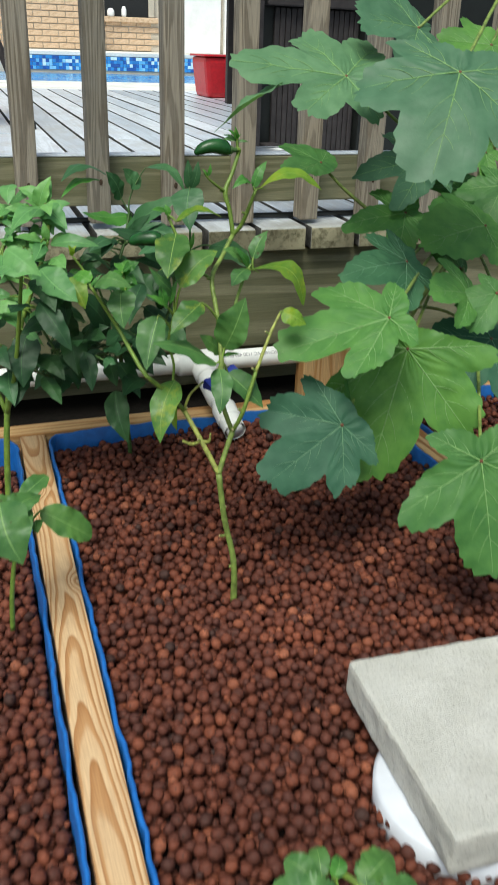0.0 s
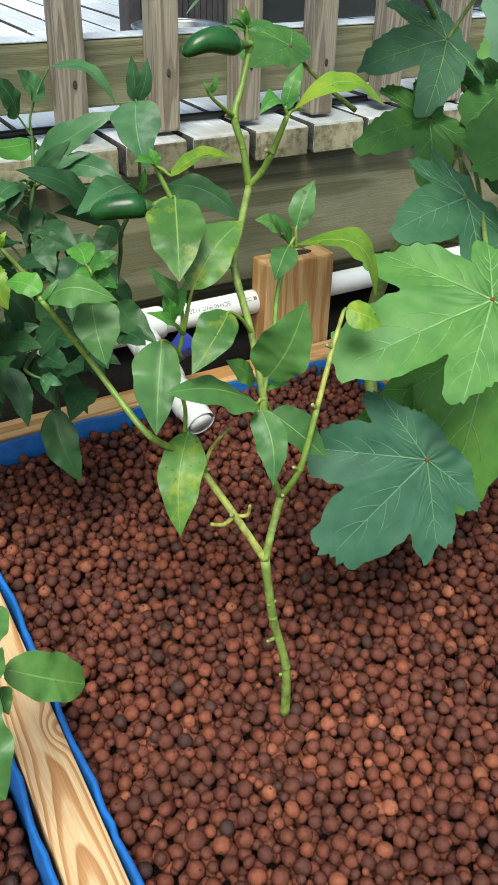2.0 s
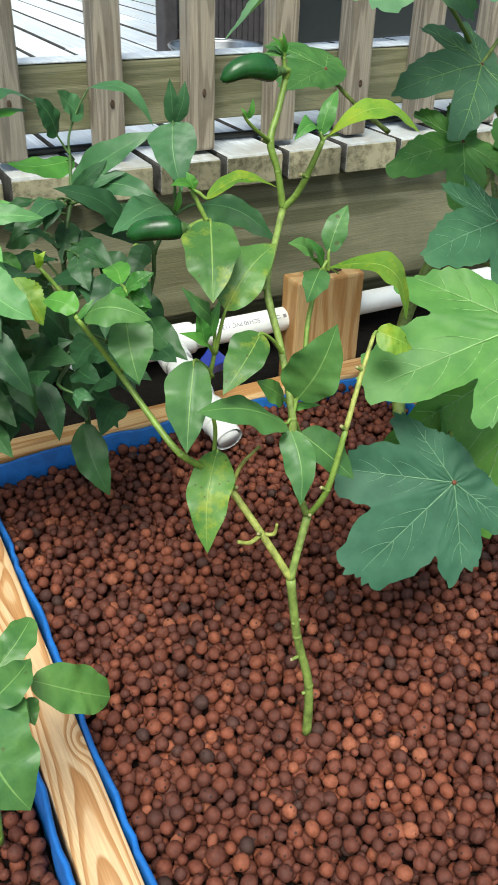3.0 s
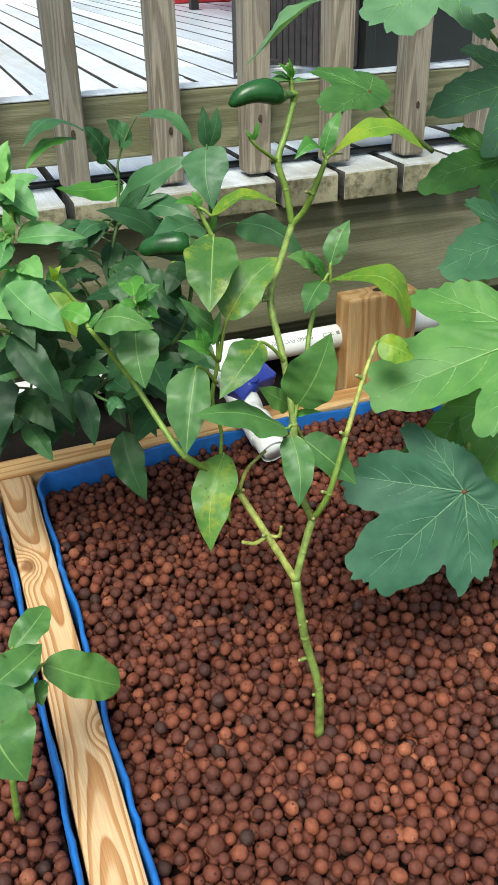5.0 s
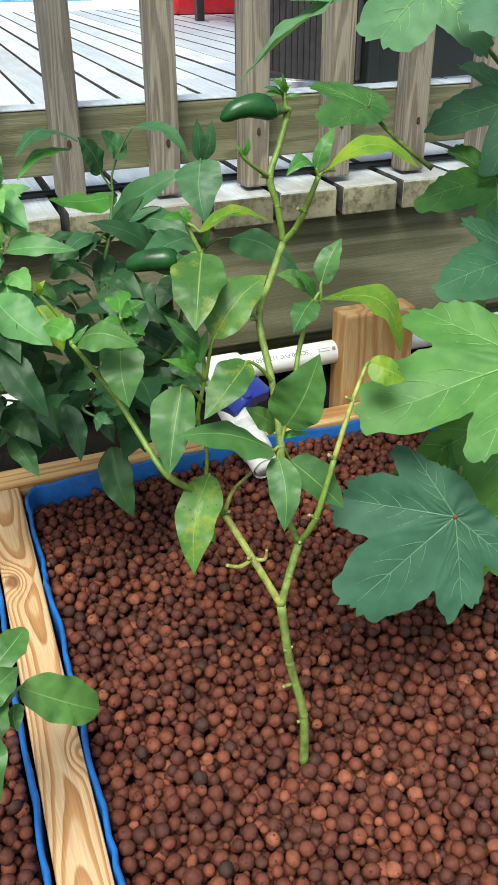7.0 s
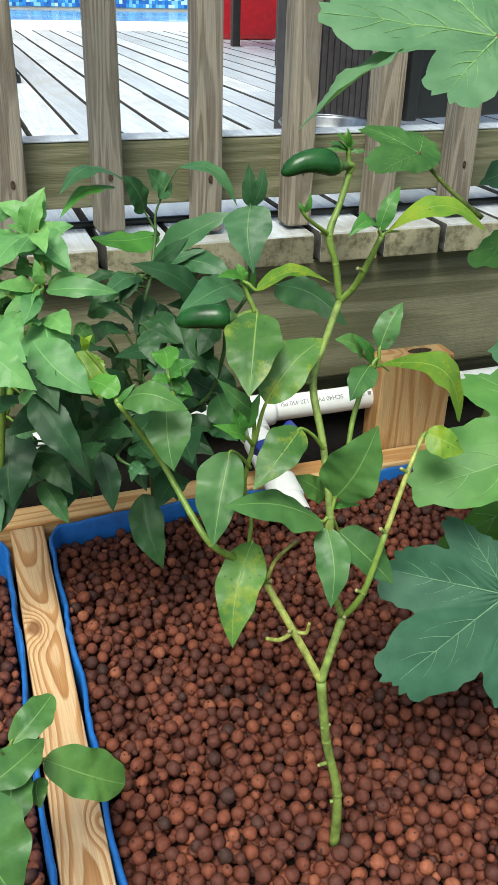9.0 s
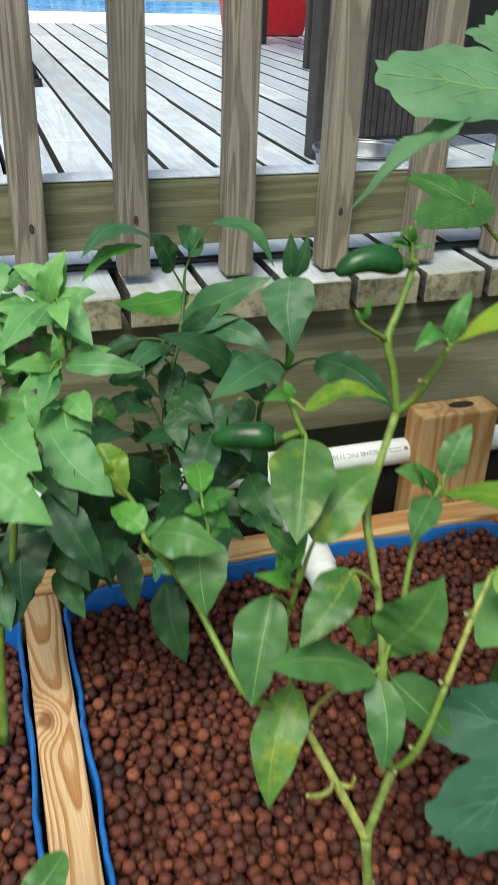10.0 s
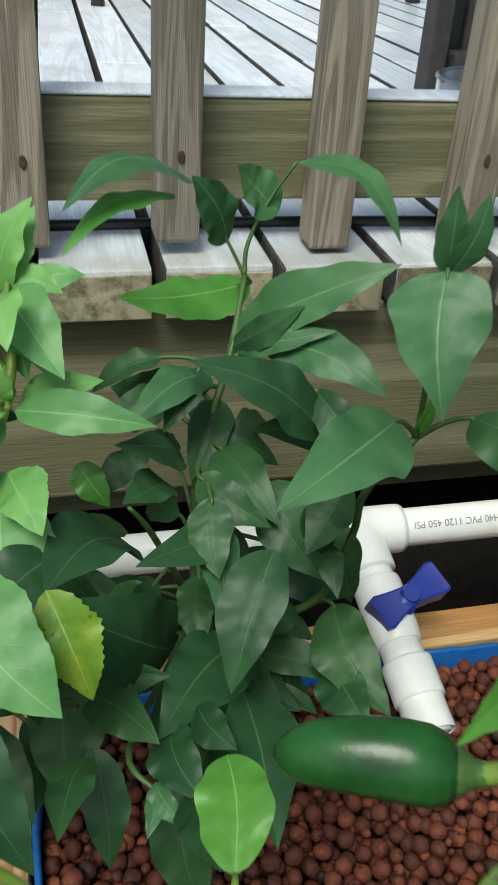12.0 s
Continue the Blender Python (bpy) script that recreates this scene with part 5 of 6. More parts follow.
# ---- basil beside it ----
basil = empty("basil_plant", label="bright green leafy basil plant in the side bed", category="plant")
stem(basil, [(-0.225, 0.300, -0.010), (-0.215, 0.310, 0.120), (-0.190, 0.335, 0.220), (-0.143, 0.360, 0.332), (-0.138, 0.410, 0.369)], [0.0045, 0.004, 0.0034, 0.0026, 0.0018], M_STEM)
stem(basil, [(-0.215, 0.310, 0.120), (-0.235, 0.360, 0.220), (-0.175, 0.440, 0.355)], [0.0034, 0.003, 0.002], M_STEM)
stem(basil, [(-0.215, 0.310, 0.120), (-0.200, 0.280, 0.200), (-0.185, 0.250, 0.334)], [0.0034, 0.003, 0.002], M_STEM)
leaf(basil, (-0.144, 0.415, 0.363), (-0.125, 0.420, 0.406), 0.55, M_BASIL, arch=0.12, teeth=0.015)
leaf(basil, (-0.145, 0.400, 0.370), (-0.187, 0.350, 0.351), 0.55, M_BASIL, arch=0.12, teeth=0.015)
leaf(basil, (-0.140, 0.400, 0.370), (-0.117, 0.350, 0.349), 0.55, M_BASIL, arch=0.12, teeth=0.015)
leaf(basil, (-0.140, 0.410, 0.370), (-0.114, 0.400, 0.367), 0.6, M_BASIL, arch=0.12, teeth=0.015)
leaf(basil, (-0.141, 0.420, 0.370), (-0.168, 0.440, 0.389), 0.6, M_BASIL, arch=0.12, teeth=0.015)
leaf(basil, (-0.142, 0.400, 0.368), (-0.162, 0.360, 0.363), 0.6, M_BASIL, arch=0.12, teeth=0.015)
leaf(basil, (-0.134, 0.400, 0.360), (-0.132, 0.370, 0.338), 0.5, M_BASIL, arch=0.12, teeth=0.015)
leaf(basil, (-0.139, 0.360, 0.330), (-0.079, 0.340, 0.329), 0.36, M_BASIL, arch=0.12, teeth=0.015)
leaf(basil, (-0.146, 0.360, 0.331), (-0.186, 0.330, 0.346), 0.45, M_BASIL, arch=0.12, teeth=0.015)
leaf(basil, (-0.146, 0.355, 0.333), (-0.161, 0.310, 0.327), 0.5, M_BASIL, arch=0.12, teeth=0.015)
leaf(basil, (-0.143, 0.360, 0.334), (-0.146, 0.360, 0.359), 0.5, M_BASIL, arch=0.12, teeth=0.015)
leaf(basil, (-0.136, 0.370, 0.330), (-0.099, 0.370, 0.337), 0.5, M_BASIL, arch=0.12, teeth=0.015)
leaf(basil, (-0.150, 0.360, 0.323), (-0.178, 0.360, 0.309), 0.5, M_BASIL, arch=0.12, teeth=0.015)
leaf(basil, (-0.143, 0.330, 0.318), (-0.130, 0.290, 0.314), 0.6, M_BASIL, arch=0.12, teeth=0.015)
leaf(basil, (-0.150, 0.330, 0.314), (-0.179, 0.300, 0.320), 0.5, M_BASIL, arch=0.12, teeth=0.015)
leaf(basil, (-0.170, 0.350, 0.318), (-0.167, 0.330, 0.287), 0.35, M_BASIL, arch=0.12, teeth=0.015)
leaf(basil, (-0.146, 0.335, 0.315), (-0.142, 0.270, 0.277), 0.66, M_BASIL, teeth=0.015, fullness=0.75)
leaf(basil, (-0.163, 0.270, 0.320), (-0.127, 0.222, 0.290), 0.62, M_BASIL, arch=0.08, teeth=0.015, fullness=0.75)
leaf(basil, (-0.130, 0.265, 0.309), (-0.116, 0.240, 0.276), 0.62, M_YELLOW, arch=0.08, teeth=0.05, fullness=0.7)
leaf(basil, (-0.197, 0.260, 0.333), (-0.175, 0.200, 0.332), 0.85, M_BASIL, arch=0.12, teeth=0.015)
leaf(basil, (-0.209, 0.140, 0.374), (-0.178, 0.110, 0.351), 0.62, M_BASIL, arch=0.12, teeth=0.015)
leaf(basil, (-0.138, 0.415, 0.369), (-0.124, 0.430, 0.399), 0.55, M_BASIL, arch=0.12, teeth=0.015)
leaf(basil, (-0.134, 0.410, 0.366), (-0.103, 0.410, 0.372), 0.55, M_BASIL, arch=0.12, teeth=0.015)
leaf(basil, (-0.144, 0.400, 0.367), (-0.118, 0.360, 0.342), 0.5, M_BASIL, arch=0.12, teeth=0.015)
leaf(basil, (-0.146, 0.410, 0.369), (-0.164, 0.400, 0.379), 0.5, M_BASIL, arch=0.12, teeth=0.015)
leaf(basil, (-0.148, 0.360, 0.329), (-0.159, 0.330, 0.314), 0.5, M_BASIL, arch=0.12, teeth=0.015)
leaf(basil, (-0.144, 0.370, 0.327), (-0.140, 0.375, 0.346), 0.6, M_BASIL, arch=0.12, teeth=0.015)
leaf(basil, (-0.147, 0.370, 0.326), (-0.172, 0.350, 0.342), 0.55, M_BASIL, arch=0.12, teeth=0.015)
leaf(basil, (-0.176, 0.430, 0.395), (-0.184, 0.400, 0.374), 0.7, M_BASIL, arch=0.12, teeth=0.015)
leaf(basil, (-0.173, 0.450, 0.369), (-0.143, 0.440, 0.389), 0.5, M_BASIL, arch=0.12, teeth=0.015)
leaf(basil, (-0.169, 0.450, 0.364), (-0.187, 0.460, 0.385), 0.5, M_BASIL, arch=0.12, teeth=0.015)
leaf(basil, (-0.172, 0.440, 0.364), (-0.197, 0.400, 0.358), 0.6, M_BASIL, arch=0.12, teeth=0.015)
leaf(basil, (-0.188, 0.400, 0.339), (-0.176, 0.380, 0.311), 0.6, M_BASIL, arch=0.12, teeth=0.015)
leaf(basil, (-0.184, 0.420, 0.356), (-0.173, 0.380, 0.341), 0.6, M_BASIL, arch=0.12, teeth=0.015)
leaf(basil, (-0.113, 0.370, 0.293), (-0.099, 0.360, 0.273), 0.7, M_FRESH, teeth=0.015)
# Low leaves in the shaded copy: shade under the basil as leaf colour.
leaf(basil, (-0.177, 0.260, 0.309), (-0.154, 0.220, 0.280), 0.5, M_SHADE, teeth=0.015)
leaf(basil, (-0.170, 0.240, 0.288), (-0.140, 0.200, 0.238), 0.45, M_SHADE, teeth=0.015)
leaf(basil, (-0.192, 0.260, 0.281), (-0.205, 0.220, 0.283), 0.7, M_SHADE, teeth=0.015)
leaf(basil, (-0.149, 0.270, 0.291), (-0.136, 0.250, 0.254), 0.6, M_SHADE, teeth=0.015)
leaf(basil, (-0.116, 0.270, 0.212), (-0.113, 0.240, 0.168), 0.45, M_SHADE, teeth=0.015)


def over_side_bed(base, tip):
    return max(base.x, tip.x) < -0.125 and 0.27 < min(base.y, tip.y) and max(base.y, tip.y) < 0.60 and min(base.z, tip.z) > 0.17


fill_leaves(basil, [(-0.205, 0.33, 0.20), (-0.143, 0.360, 0.332), (-0.138, 0.410, 0.369)], 22, 0.035, (0.030, 0.048), [M_BASIL], 8, 0.1, 0.55, over_side_bed)
fill_leaves(basil, [(-0.235, 0.36, 0.22), (-0.175, 0.440, 0.355)], 22, 0.04, (0.030, 0.050), [M_BASIL, M_BASIL, M_PEPPER], 9, 0.1, 0.55, over_side_bed)
fill_leaves(basil, [(-0.235, 0.34, 0.24), (-0.30, 0.36, 0.30), (-0.33, 0.38, 0.36)], 20, 0.045, (0.032, 0.052), [M_BASIL, M_BASIL, M_PEPPER], 10, 0.1, 0.55, over_side_bed)
stem(basil, [(-0.225, 0.335, 0.180), (-0.235, 0.340, 0.240), (-0.300, 0.360, 0.300), (-0.330, 0.380, 0.360)], [0.003, 0.0026, 0.0022, 0.0016], M_STEM)

# ---- low seedling by the divider ----
seedling = empty("seedling", label="low green seedling leaning over the pine divider", category="plant")
stem(seedling, [(-0.245, 0.020, -0.010), (-0.240, 0.022, 0.050), (-0.224, 0.030, 0.137)], [0.003, 0.0026, 0.002], M_STEM)
leaf(seedling, (-0.205, 0.030, 0.126), (-0.154, 0.025, 0.088), 0.58, M_PEPPER, stalk=(-0.240, 0.022, 0.075), fullness=0.5, taper=0.5)
leaf(seedling, (-0.224, 0.035, 0.141), (-0.193, 0.060, 0.151), 0.62, M_PEPPER, stalk=(-0.240, 0.022, 0.075), fullness=0.6, taper=0.6)
leaf(seedling, (-0.225, 0.020, 0.139), (-0.239, -0.020, 0.116), 0.75, M_PEPPER, arch=0.12, stalk=(-0.240, 0.022, 0.075))
leaf(seedling, (-0.210, 0.020, 0.122), (-0.212, -0.000, 0.117), 0.7, M_PEPPER)
leaf(seedling, (-0.230, 0.030, 0.140), (-0.261, 0.030, 0.147), 0.5, M_PEPPER, stalk=(-0.240, 0.022, 0.075))
leaf(seedling, (-0.240, 0.000, 0.148), (-0.203, 0.030, 0.145), 0.6, M_PEPPER)
leaf(seedling, (-0.246, -0.020, 0.169), (-0.232, -0.060, 0.121), 0.9, M_PEPPER, arch=0.12)

# ---- okra ----
okra = empty("okra_plant", label="tall okra plant with broad toothed hand-shaped leaves", category="plant")
stem(okra, [(0.372, 0.366, -0.010), (0.405, 0.425, 0.090), (0.450, 0.430, 0.190), (0.520, 0.430, 0.300), (0.560, 0.420, 0.500), (0.580, 0.410, 0.720)], [0.009, 0.0088, 0.0085, 0.008, 0.007, 0.005], M_STEM_OLD)
palm_leaf(okra, (0.126, 0.013, 0.192), (0.043, 0.012, 0.134), M_OKRA_BLUE, seed=1, fingers=[(0, 1.0), (50, 0.82), (-54, 0.66), (98, 0.60), (-100, 0.50)], depth=0.42, dish=0.06, face=(-0.25, -0.80, 0.52), stalk=(0.450, 0.430, 0.190))
palm_leaf(okra, (0.178, 0.025, 0.308), (0.058, 0.050, 0.270), M_OKRA, seed=2, fingers=[(0, 1.0), (58, 0.72), (118, 0.42), (-46, 0.68), (-110, 0.36)], depth=0.50, dish=0.06, face=(-0.28, -0.40, 0.86), stalk=(0.520, 0.430, 0.300))
palm_leaf(okra, (0.223, 0.055, 0.259), (0.174, 0.028, 0.112), M_OKRA, seed=3, fingers=[(0, 1.0), (44, 0.86), (-52, 0.76), (-108, 0.6), (84, 0.34)], depth=0.50, dish=0.05, face=(-0.3, -0.72, 0.58), stalk=(0.500, 0.400, 0.280))
palm_leaf(okra, (0.233, -0.100, 0.187), (0.230, -0.160, 0.083), M_OKRA, seed=4, fingers=[(0, 1.0), (64, 0.86), (124, 0.5), (-60, 0.85), (-122, 0.5)], depth=0.56, dish=0.08, stalk=(0.480, 0.300, 0.200))
palm_leaf(okra, (0.333, 0.286, 0.369), (0.233, 0.270, 0.364), M_OKRA, seed=5, fingers=[(0, 1.0), (-55, 0.92), (52, 0.56), (-128, 0.62), (128, 0.55)], depth=0.62, dish=0.08, stalk=(0.520, 0.430, 0.300))
palm_leaf(okra, (0.267, 0.155, 0.335), (0.168, 0.120, 0.341), M_OKRA_BLUE, seed=6, fingers=[(0, 1.0), (52, 0.55), (-52, 0.8), (108, 0.5), (-108, 0.6)], depth=0.50, dish=0.10, stalk=(0.520, 0.430, 0.300))
palm_leaf(okra, (0.383, 0.330, 0.432), (0.270, 0.310, 0.428), M_OKRA_SKYLIT, seed=7, fingers=[(0, 1.0), (-40, 0.95), (58, 0.62), (-105, 0.5), (115, 0.5)], depth=0.56, dish=0.12, stalk=(0.560, 0.420, 0.500))
palm_leaf(okra, (0.212, 0.250, 0.541), (0.078, 0.300, 0.556), M_OKRA_SKYLIT, seed=8, fingers=[(0, 1.0), (-60, 0.62), (56, 0.72), (112, 0.75), (-120, 0.6)], depth=0.5, dish=0.10, face=(-0.15, -0.45, 0.88), stalk=(0.525, 0.430, 0.345))
palm_leaf(okra, (0.300, 0.140, 0.551), (0.232, 0.060, 0.466), M_OKRA_SKYLIT, stalk=(0.580, 0.410, 0.720), seed=9, lobes=5, depth=0.42, spread=230, dish=0.10)
palm_leaf(okra, (0.331, 0.300, 0.597), (0.239, 0.280, 0.618), M_OKRA_SKYLIT, stalk=(0.580, 0.410, 0.720), seed=10, lobes=5, depth=0.4, spread=240, dish=0.12)
palm_leaf(okra, (0.280, 0.460, 0.414), (0.223, 0.460, 0.420), M_OKRA, seed=11, fingers=[(-25, 1.1), (45, 1.15), (122, 1.0)], depth=0.5, dish=0.18, face=(-0.1, -0.5, 0.86), stalk=(0.345, 0.420, 0.350))
palm_leaf(okra, (0.447, 0.300, 0.389), (0.370, 0.270, 0.365), M_OKRA, stalk=(0.560, 0.420, 0.500), seed=13, lobes=5, depth=0.55, spread=240, dish=0.12)
palm_leaf(okra, (0.405, 0.200, 0.366), (0.309, 0.180, 0.366), M_OKRA, stalk=(0.520, 0.430, 0.300), seed=14, lobes=3, depth=0.3, spread=160, dish=0.15)
palm_leaf(okra, (0.339, 0.120, 0.300), (0.276, 0.100, 0.323), M_OKRA, stalk=(0.520, 0.430, 0.300), seed=15, lobes=5, depth=0.5, spread=240, dish=0.12)
palm_leaf(okra, (0.383, 0.120, 0.238), (0.306, 0.080, 0.199), M_OKRA_BLUE, stalk=(0.450, 0.430, 0.190), seed=16, lobes=5, depth=0.45, spread=240, dish=0.12)
palm_leaf(okra, (0.456, 0.320, 0.581), (0.388, 0.300, 0.545), M_OKRA, stalk=(0.580, 0.410, 0.720), seed=18, lobes=5, depth=0.4, spread=230, dish=0.12)
leaf(okra, (0.156, 0.280, 0.534), (0.042, 0.240, 0.476), 0.34, M_OKRA_SKYLIT, arch=0.05, roll=40, teeth=0.04, fullness=0.9)
palm_leaf(okra, (0.200, 0.080, 0.155), (0.151, 0.060, 0.207), M_OKRA, stalk=(0.450, 0.430, 0.190), seed=19, lobes=5, depth=0.4, spread=230, dish=0.1)
palm_leaf(okra, (0.375, 0.200, 0.311), (0.327, 0.190, 0.342), M_OKRA, stalk=(0.520, 0.430, 0.300), seed=20, lobes=5, depth=0.5, spread=240, dish=0.12)
palm_leaf(okra, (0.366, 0.100, 0.304), (0.332, 0.080, 0.262), M_OKRA, stalk=(0.520, 0.430, 0.300), seed=21, lobes=5, depth=0.5, spread=240, dish=0.12)
palm_leaf(okra, (0.457, 0.300, 0.446), (0.400, 0.290, 0.425), M_OKRA, stalk=(0.560, 0.420, 0.500), seed=22, lobes=5, depth=0.6, spread=240, dish=0.12)
palm_leaf(okra, (0.458, 0.250, 0.408), (0.410, 0.220, 0.362), M_OKRA, stalk=(0.560, 0.420, 0.500), seed=23, lobes=5, depth=0.5, spread=240, dish=0.12)
stem(okra, [(0.520, 0.430, 0.300), (0.445, 0.380, 0.294), (0.379, 0.340, 0.334)], [0.004, 0.003, 0.0022], M_STEM_OLD)

# ---- small strawberry-like plant at the near end ----
herb = empty("herb_plant", label="small low herb with round toothed leaves", category="plant")
stem(herb, [(-0.050, -0.387, -0.005), (-0.050, -0.383, 0.025)], [0.003, 0.002], M_STEM)
leaf(herb, (-0.068, -0.390, 0.030), (-0.084, -0.369, 0.034), 0.84, M_PEPPER, arch=0.2, fullness=0.5, taper=0.55, stalk=(-0.050, -0.383, 0.025), teeth=0.05)
leaf(herb, (-0.063, -0.389, 0.030), (-0.058, -0.367, 0.034), 0.84, M_PEPPER, arch=0.2, fullness=0.5, taper=0.55, stalk=(-0.050, -0.383, 0.025), teeth=0.05)
leaf(herb, (-0.055, -0.392, 0.030), (-0.045, -0.379, 0.034), 0.84, M_FRESH, arch=0.2, fullness=0.5, taper=0.55, stalk=(-0.050, -0.383, 0.025), teeth=0.05)
leaf(herb, (-0.039, -0.404, 0.030), (-0.008, -0.388, 0.034), 0.84, M_PEPPER, arch=0.2, fullness=0.5, taper=0.55, stalk=(-0.050, -0.383, 0.025), teeth=0.05)
leaf(herb, (-0.036, -0.407, 0.030), (-0.030, -0.386, 0.034), 0.84, M_PEPPER, arch=0.2, fullness=0.5, taper=0.55, stalk=(-0.050, -0.383, 0.025), teeth=0.05)
leaf(herb, (-0.058, -0.407, 0.030), (-0.102, -0.389, 0.034), 0.84, M_PEPPER, arch=0.2, fullness=0.5, taper=0.55, stalk=(-0.050, -0.383, 0.025), teeth=0.05)
leaf(herb, (-0.037, -0.418, 0.030), (-0.002, -0.419, 0.034), 0.84, M_PEPPER, arch=0.2, fullness=0.5, taper=0.55, stalk=(-0.050, -0.383, 0.025), teeth=0.05)

# ---- far side: house front, pool tiles, furniture ----
bm = box(-0.1, 0.1, -0.012, 0.012, -0.032, 0.032, 0.004)
brick_me = bpy.data.meshes.new("brick")
bm.to_mesh(brick_me)
bm.free()
brick_me.materials.append(M_BRICK)
for row in range(20):
    for col in range(18):
        x = -0.1 + col * 0.212 + (0.106 if row % 2 else 0)
        z = 0.545 + row * 0.076
        if 2.0 < x < 2.9 and z > 0.90:
            continue
        if x > 2.85:
            continue
        o = new("brick", brick_me)
        o.location = (x, 12.015, z)
        o.parent = house
win = part("window", box(2.12, 2.72, 12.0, 12.03, 0.93, 2.1, 0), M_GLASS, house, "dark window above a brick sill")
part("window_sill", box(2.05, 2.85, 11.95, 12.02, 0.86, 0.925, 0.01), M_BRICK, win)
part("window_frame", box(2.72, 2.80, 11.97, 12.015, 0.93, 2.1, 0.01), M_MORTAR, win)
part("door", box(2.95, 3.75, 11.96, 12.018, 0.5, 2.6, 0.01), M_WHITE, house, "white panel door")
part("door_casing", box(3.80, 6.5, 11.92, 12.018, 0.5, 2.6, 0.01), M_WHITE, house, "white painted siding")

# small things on the sill
for x, h, r in ((2.2, 0.10, 0.05), (2.38, 0.13, 0.035)):
    bm = lathe([(r * 0.8, 0), (r, h * 0.2), (r, h * 0.7), (r * 0.5, h)], 12)
    bmesh.ops.translate(bm, vec=(x, 11.985, 0.859), verts=bm.verts)
    tagged(finish("sill_jar", bm, M_WHITE, smooth=True), "small white jar on the window sill", "jar")
bm = lathe([(0.07, 0), (0.10, 0.26), (0.115, 0.28), (0.10, 0.285), (0.085, 0.24)], 20)
bmesh.ops.translate(bm, vec=(1.93, 11.7, 0.734), verts=bm.verts)
wp = empty("wall_planter", label="small white wall planter on the brick wall", category="planter")
part("pot", bm, M_WHITE, wp, smooth=True)
part("bracket", box(1.90, 1.96, 11.7, 12.02, 0.674, 0.734, 0.004), M_WHITE, wp)

tile_me = bpy.data.meshes.new("tile")
bm = box(-0.0183, 0.0183, -0.006, 0.006, -0.0183, 0.0183, 0.002)
bm.to_mesh(tile_me)
bm.free()
tile_me.materials.append(M_TILE)
for row in range(4):
    for col in range(75):
        o = new("tile", tile_me)
        o.location = (0.70 + col * 0.0385, 10.408, 0.368 - row * 0.0385)
        o.parent = pool_wall

# red drinks cooler on the far end of the deck
cooler = empty("cooler", label="bright red square plastic tub on the deck", category="tub")
bm = box(-0.215, 0.215, -0.15, 0.15, 0, 0.22, 0.03)
for v in bm.verts:
    k = 0.88 + 0.12 * v.co.z / 0.22
    v.co.x *= k
    v.co.y *= k
bmesh.ops.translate(bm, vec=(1.455, 4.45, DECK_Z), verts=bm.verts)
part("tub", bm, M_RED, cooler)
bm = box(1.235, 1.675, 4.295, 4.605, DECK_Z + 0.22, DECK_Z + 0.23, 0.004)
part("rim", bm, M_RED, cooler)

# dark resin storage cabinet with ribbed doors
cab = empty("storage_cabinet", label="dark brown ribbed resin storage cabinet on the deck", category="cabinet")
cab.matrix_world = pose(0.492, 1.33, DECK_Z + 0.002, 0, 0, 8)
W, D, Hc = 1.30, 0.05, 1.05
RIBBED = 0.295
part("body", box(0.0, W, 0.03, D, 0.02, Hc, 0.006), M_BLACK, cab)
part("corner_post", box(-0.026, 0.004, -0.010, 0.026, 0.0, Hc, 0.004), M_RESIN, cab)
part("bottom_rail", box(0.013, 0.060, -0.02, 0.028, 0.030, 0.065, 0.004), M_RESIN, cab)
for k in range(16):
    part("rib", box(0.05 + k * 0.0152, 0.0635 + k * 0.0152, 0.022, 0.031, 0.03, 0.37, 0.003), M_RESIN, cab)
part("door_panel", box(0.02, RIBBED, 0.012, 0.0295, 0.446, 0.70, 0.004), M_RESIN, cab)
part("door_rail", box(0.02, RIBBED, 0.004, 0.0295, 0.372, 0.432, 0.004), M_RESIN, cab)
part("door_post", box(RIBBED + 0.002, RIBBED + 0.03, 0.002, 0.0295, 0.02, Hc, 0.004), M_BLACK, cab)
part("trim_strip", box(0.02, RIBBED, -0.004, 0.0035, 0.436, 0.444, 0.001), M_ZINC, cab, "pale metal strip")
part("lid", box(-0.04, W + 0.03, -0.03, D + 0.02, Hc, Hc + 0.04, 0.01), M_RESIN, cab)

# dark patio table, its legs seen past the cabinet
table = empty("patio_table", label="dark metal patio table standing on the deck", category="table")
for x, y in ((1.0865, 2.872), (1.245, 3.858), (2.05, 2.95), (2.10, 3.908)):
    part("leg", box(x - 0.019, x + 0.019, y - 0.019, y + 0.019, DECK_Z + 0.002, DECK_Z + 0.70, 0.004), M_DARK, table)
part("tabletop", box(1.02, 2.18, 2.80, 3.978, DECK_Z + 0.7005, DECK_Z + 0.725, 0.006), M_DARK, table)

# garden chair: splayed tube legs, seat and back, most of it past the edge of sight
chair = empty("garden_chair", label="dark metal garden chair with splayed tube legs", category="chair")
for fx, fy, tx, ty in ((0.0586, 2.41, -0.085, 2.43), (-0.62, 2.41, -0.48, 2.43), (-0.16, 2.90, -0.20, 2.83), (-0.62, 2.90, -0.48, 2.83)):
    leg_ob = part("leg", tube([(fx, fy, DECK_Z + 0.012), (tx, ty, DECK_Z + 0.43)], 0.0135, 12), M_DARK, chair, smooth=True)
    part("foot_cap", tube([(fx, fy, DECK_Z + 0.002), (fx, fy, DECK_Z + 0.024)], [0.018, 0.0155], 12), M_BLACK, leg_ob)
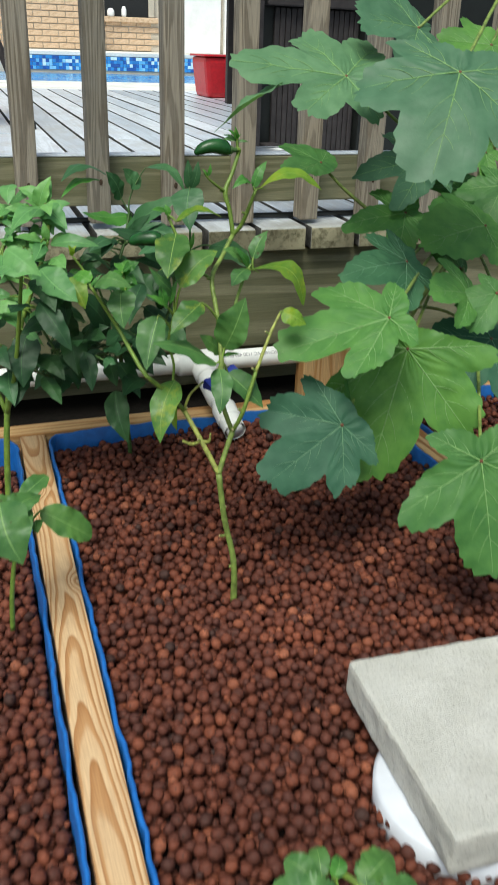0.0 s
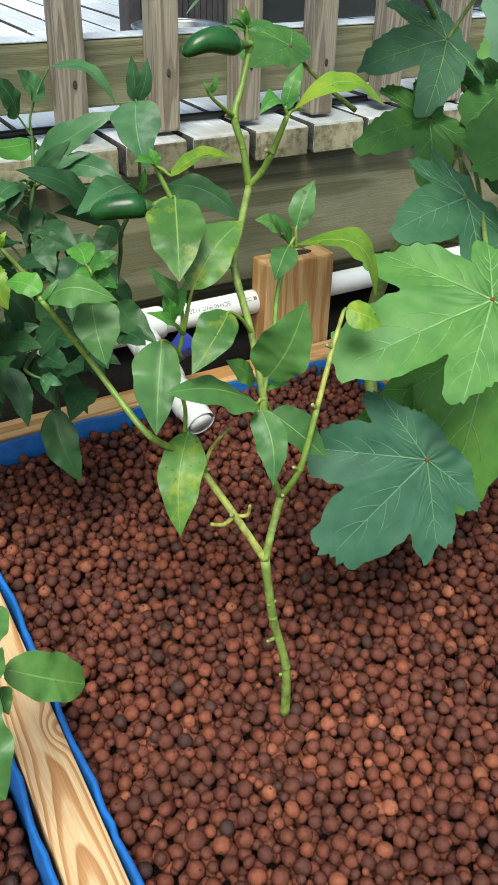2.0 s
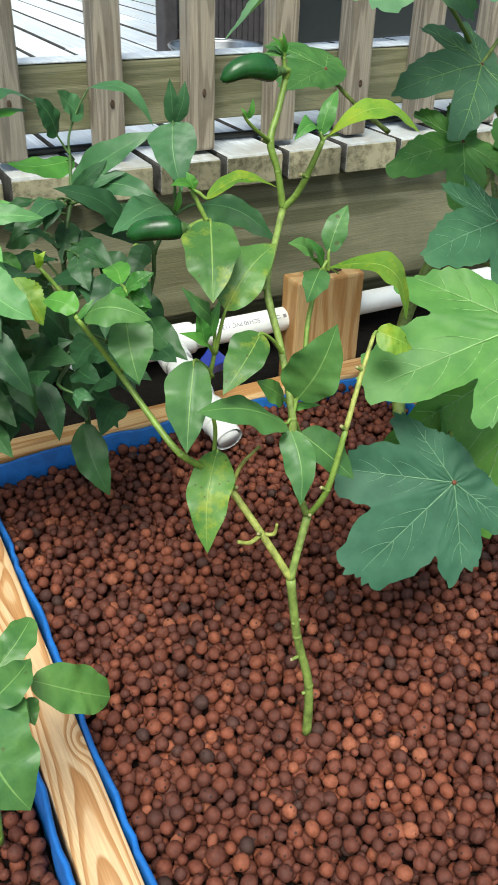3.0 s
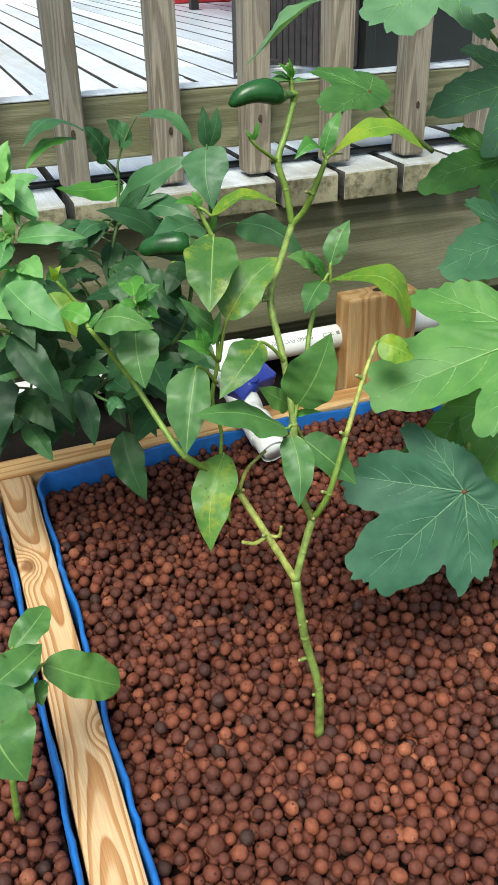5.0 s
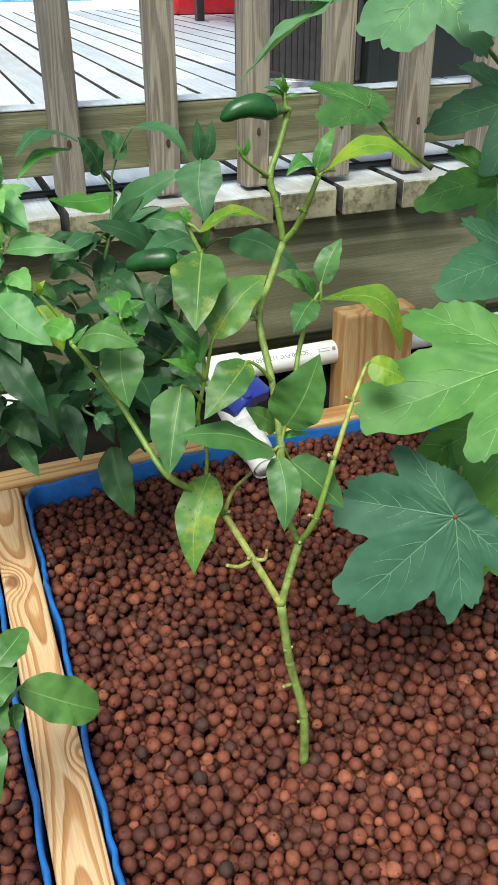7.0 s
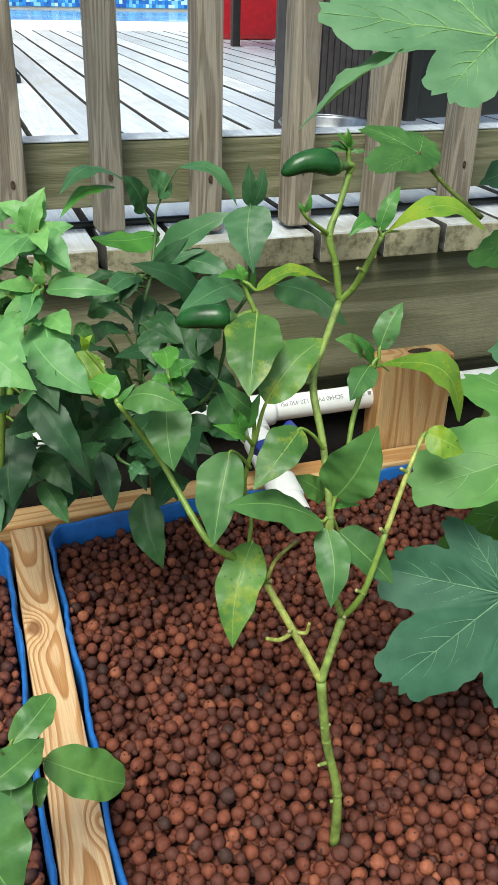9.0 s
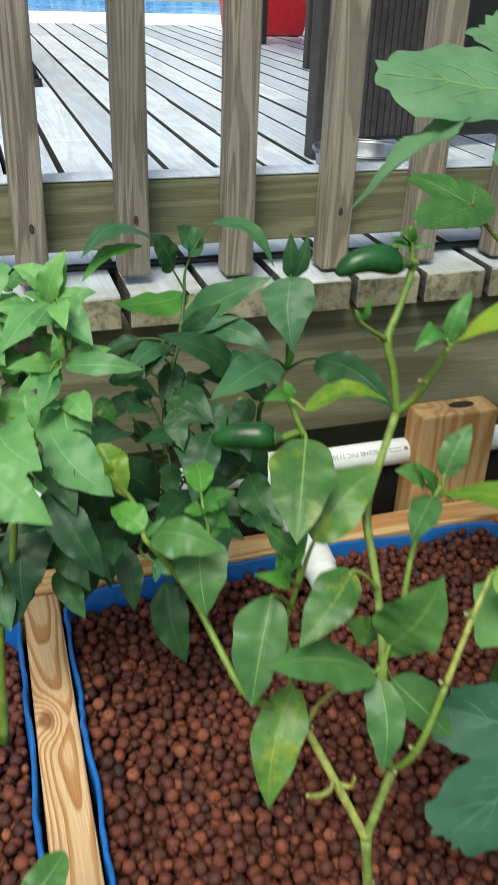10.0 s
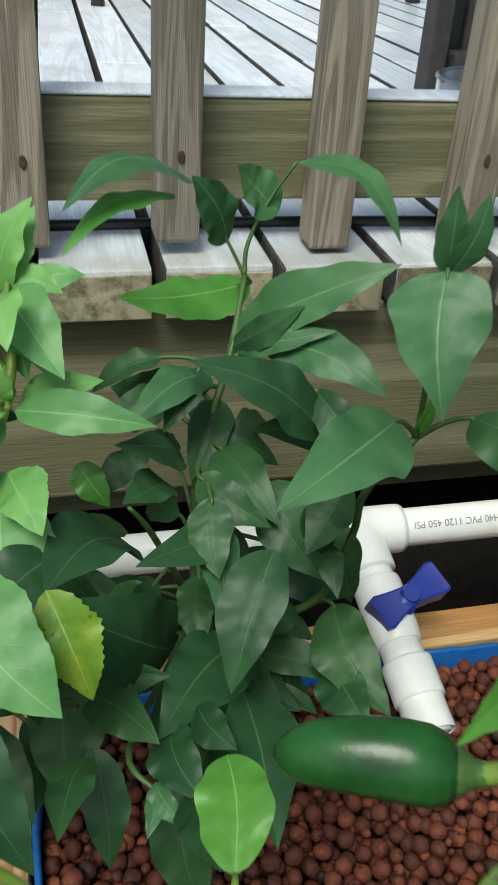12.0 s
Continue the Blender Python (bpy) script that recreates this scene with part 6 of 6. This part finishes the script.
part("seat", box(-0.50, -0.07, 2.40, 2.86, DECK_Z + 0.43, DECK_Z + 0.45, 0.008), M_DARK, chair)
part("backrest", box(-0.50, -0.07, 2.862, 2.885, DECK_Z + 0.43, DECK_Z + 0.90, 0.008), M_DARK, chair)

# galvanised bucket and a white carton beside it
bucket = empty("bucket", label="galvanised steel bucket on the deck", category="bucket")
bm = lathe([(0.062, 0), (0.073, 0.082), (0.078, 0.087), (0.0745, 0.089), (0.0715, 0.084), (0.062, 0.012), (0.0, 0.010)], 40)
bmesh.ops.translate(bm, vec=(0.402, 0.965, DECK_Z + 0.002), verts=bm.verts)
part("shell", bm, M_ZINC, bucket, smooth=True)
hp = [(0.402 + 0.076 * math.cos(a), 0.965 + 0.074 * math.sin(a), DECK_Z + 0.086 + 0.004 * math.sin(a)) for a in (math.pi * k / 8 for k in range(9))]
part("handle", tube(hp, 0.0022, 6), M_ZINC, bucket, smooth=True)
tagged(finish("carton", box(0.400, 0.440, 1.10, 1.14, DECK_Z + 0.002, DECK_Z + 0.062, 0.003), M_WHITE), "small white carton beside the bucket", "carton")

# concrete slab propped on a white cap at the near end of the bed
b = box(0.0, 0.30, -0.205, 0.0, 0, 0.038, 0.0045)
bmesh.ops.subdivide_edges(b, edges=[q for q in b.edges if q.calc_length() > 0.02], cuts=30, use_grid_fill=True)
for v in b.verts:
    co = v.co.copy()
    rim = min(co.x, 0.30 - co.x, -co.y, 0.205 + co.y) < 0.006
    v.co.z += 0.004 * co.x + (0.0011 if rim else 0.0006) * noise.noise(co * 110)
    v.co.x += (0.0013 if rim else 0.0005) * noise.noise(co * 75 + Vector((3, 0, 0)))
    v.co.y += (0.0011 if rim else 0.0005) * noise.noise(co * 75 + Vector((0, 7, 0)))
bmesh.ops.rotate(b, matrix=Matrix.Rotation(radians(-3), 3, 'Z'), verts=b.verts)
bmesh.ops.translate(b, vec=(0.042, -0.205, 0.018), verts=b.verts)
tagged(finish("concrete_slab", b, M_SLAB), "pale grey rough concrete paving slab on clay pebbles", "slab")
b = lathe([(0.074, -0.03), (0.076, 0.014), (0.072, 0.0165)], 48)
bmesh.ops.translate(b, vec=(0.092, -0.335, 0), verts=b.verts)
tagged(finish("pipe_cap", b, M_CAP, smooth=True), "white round plastic cap under the slab", "cap")
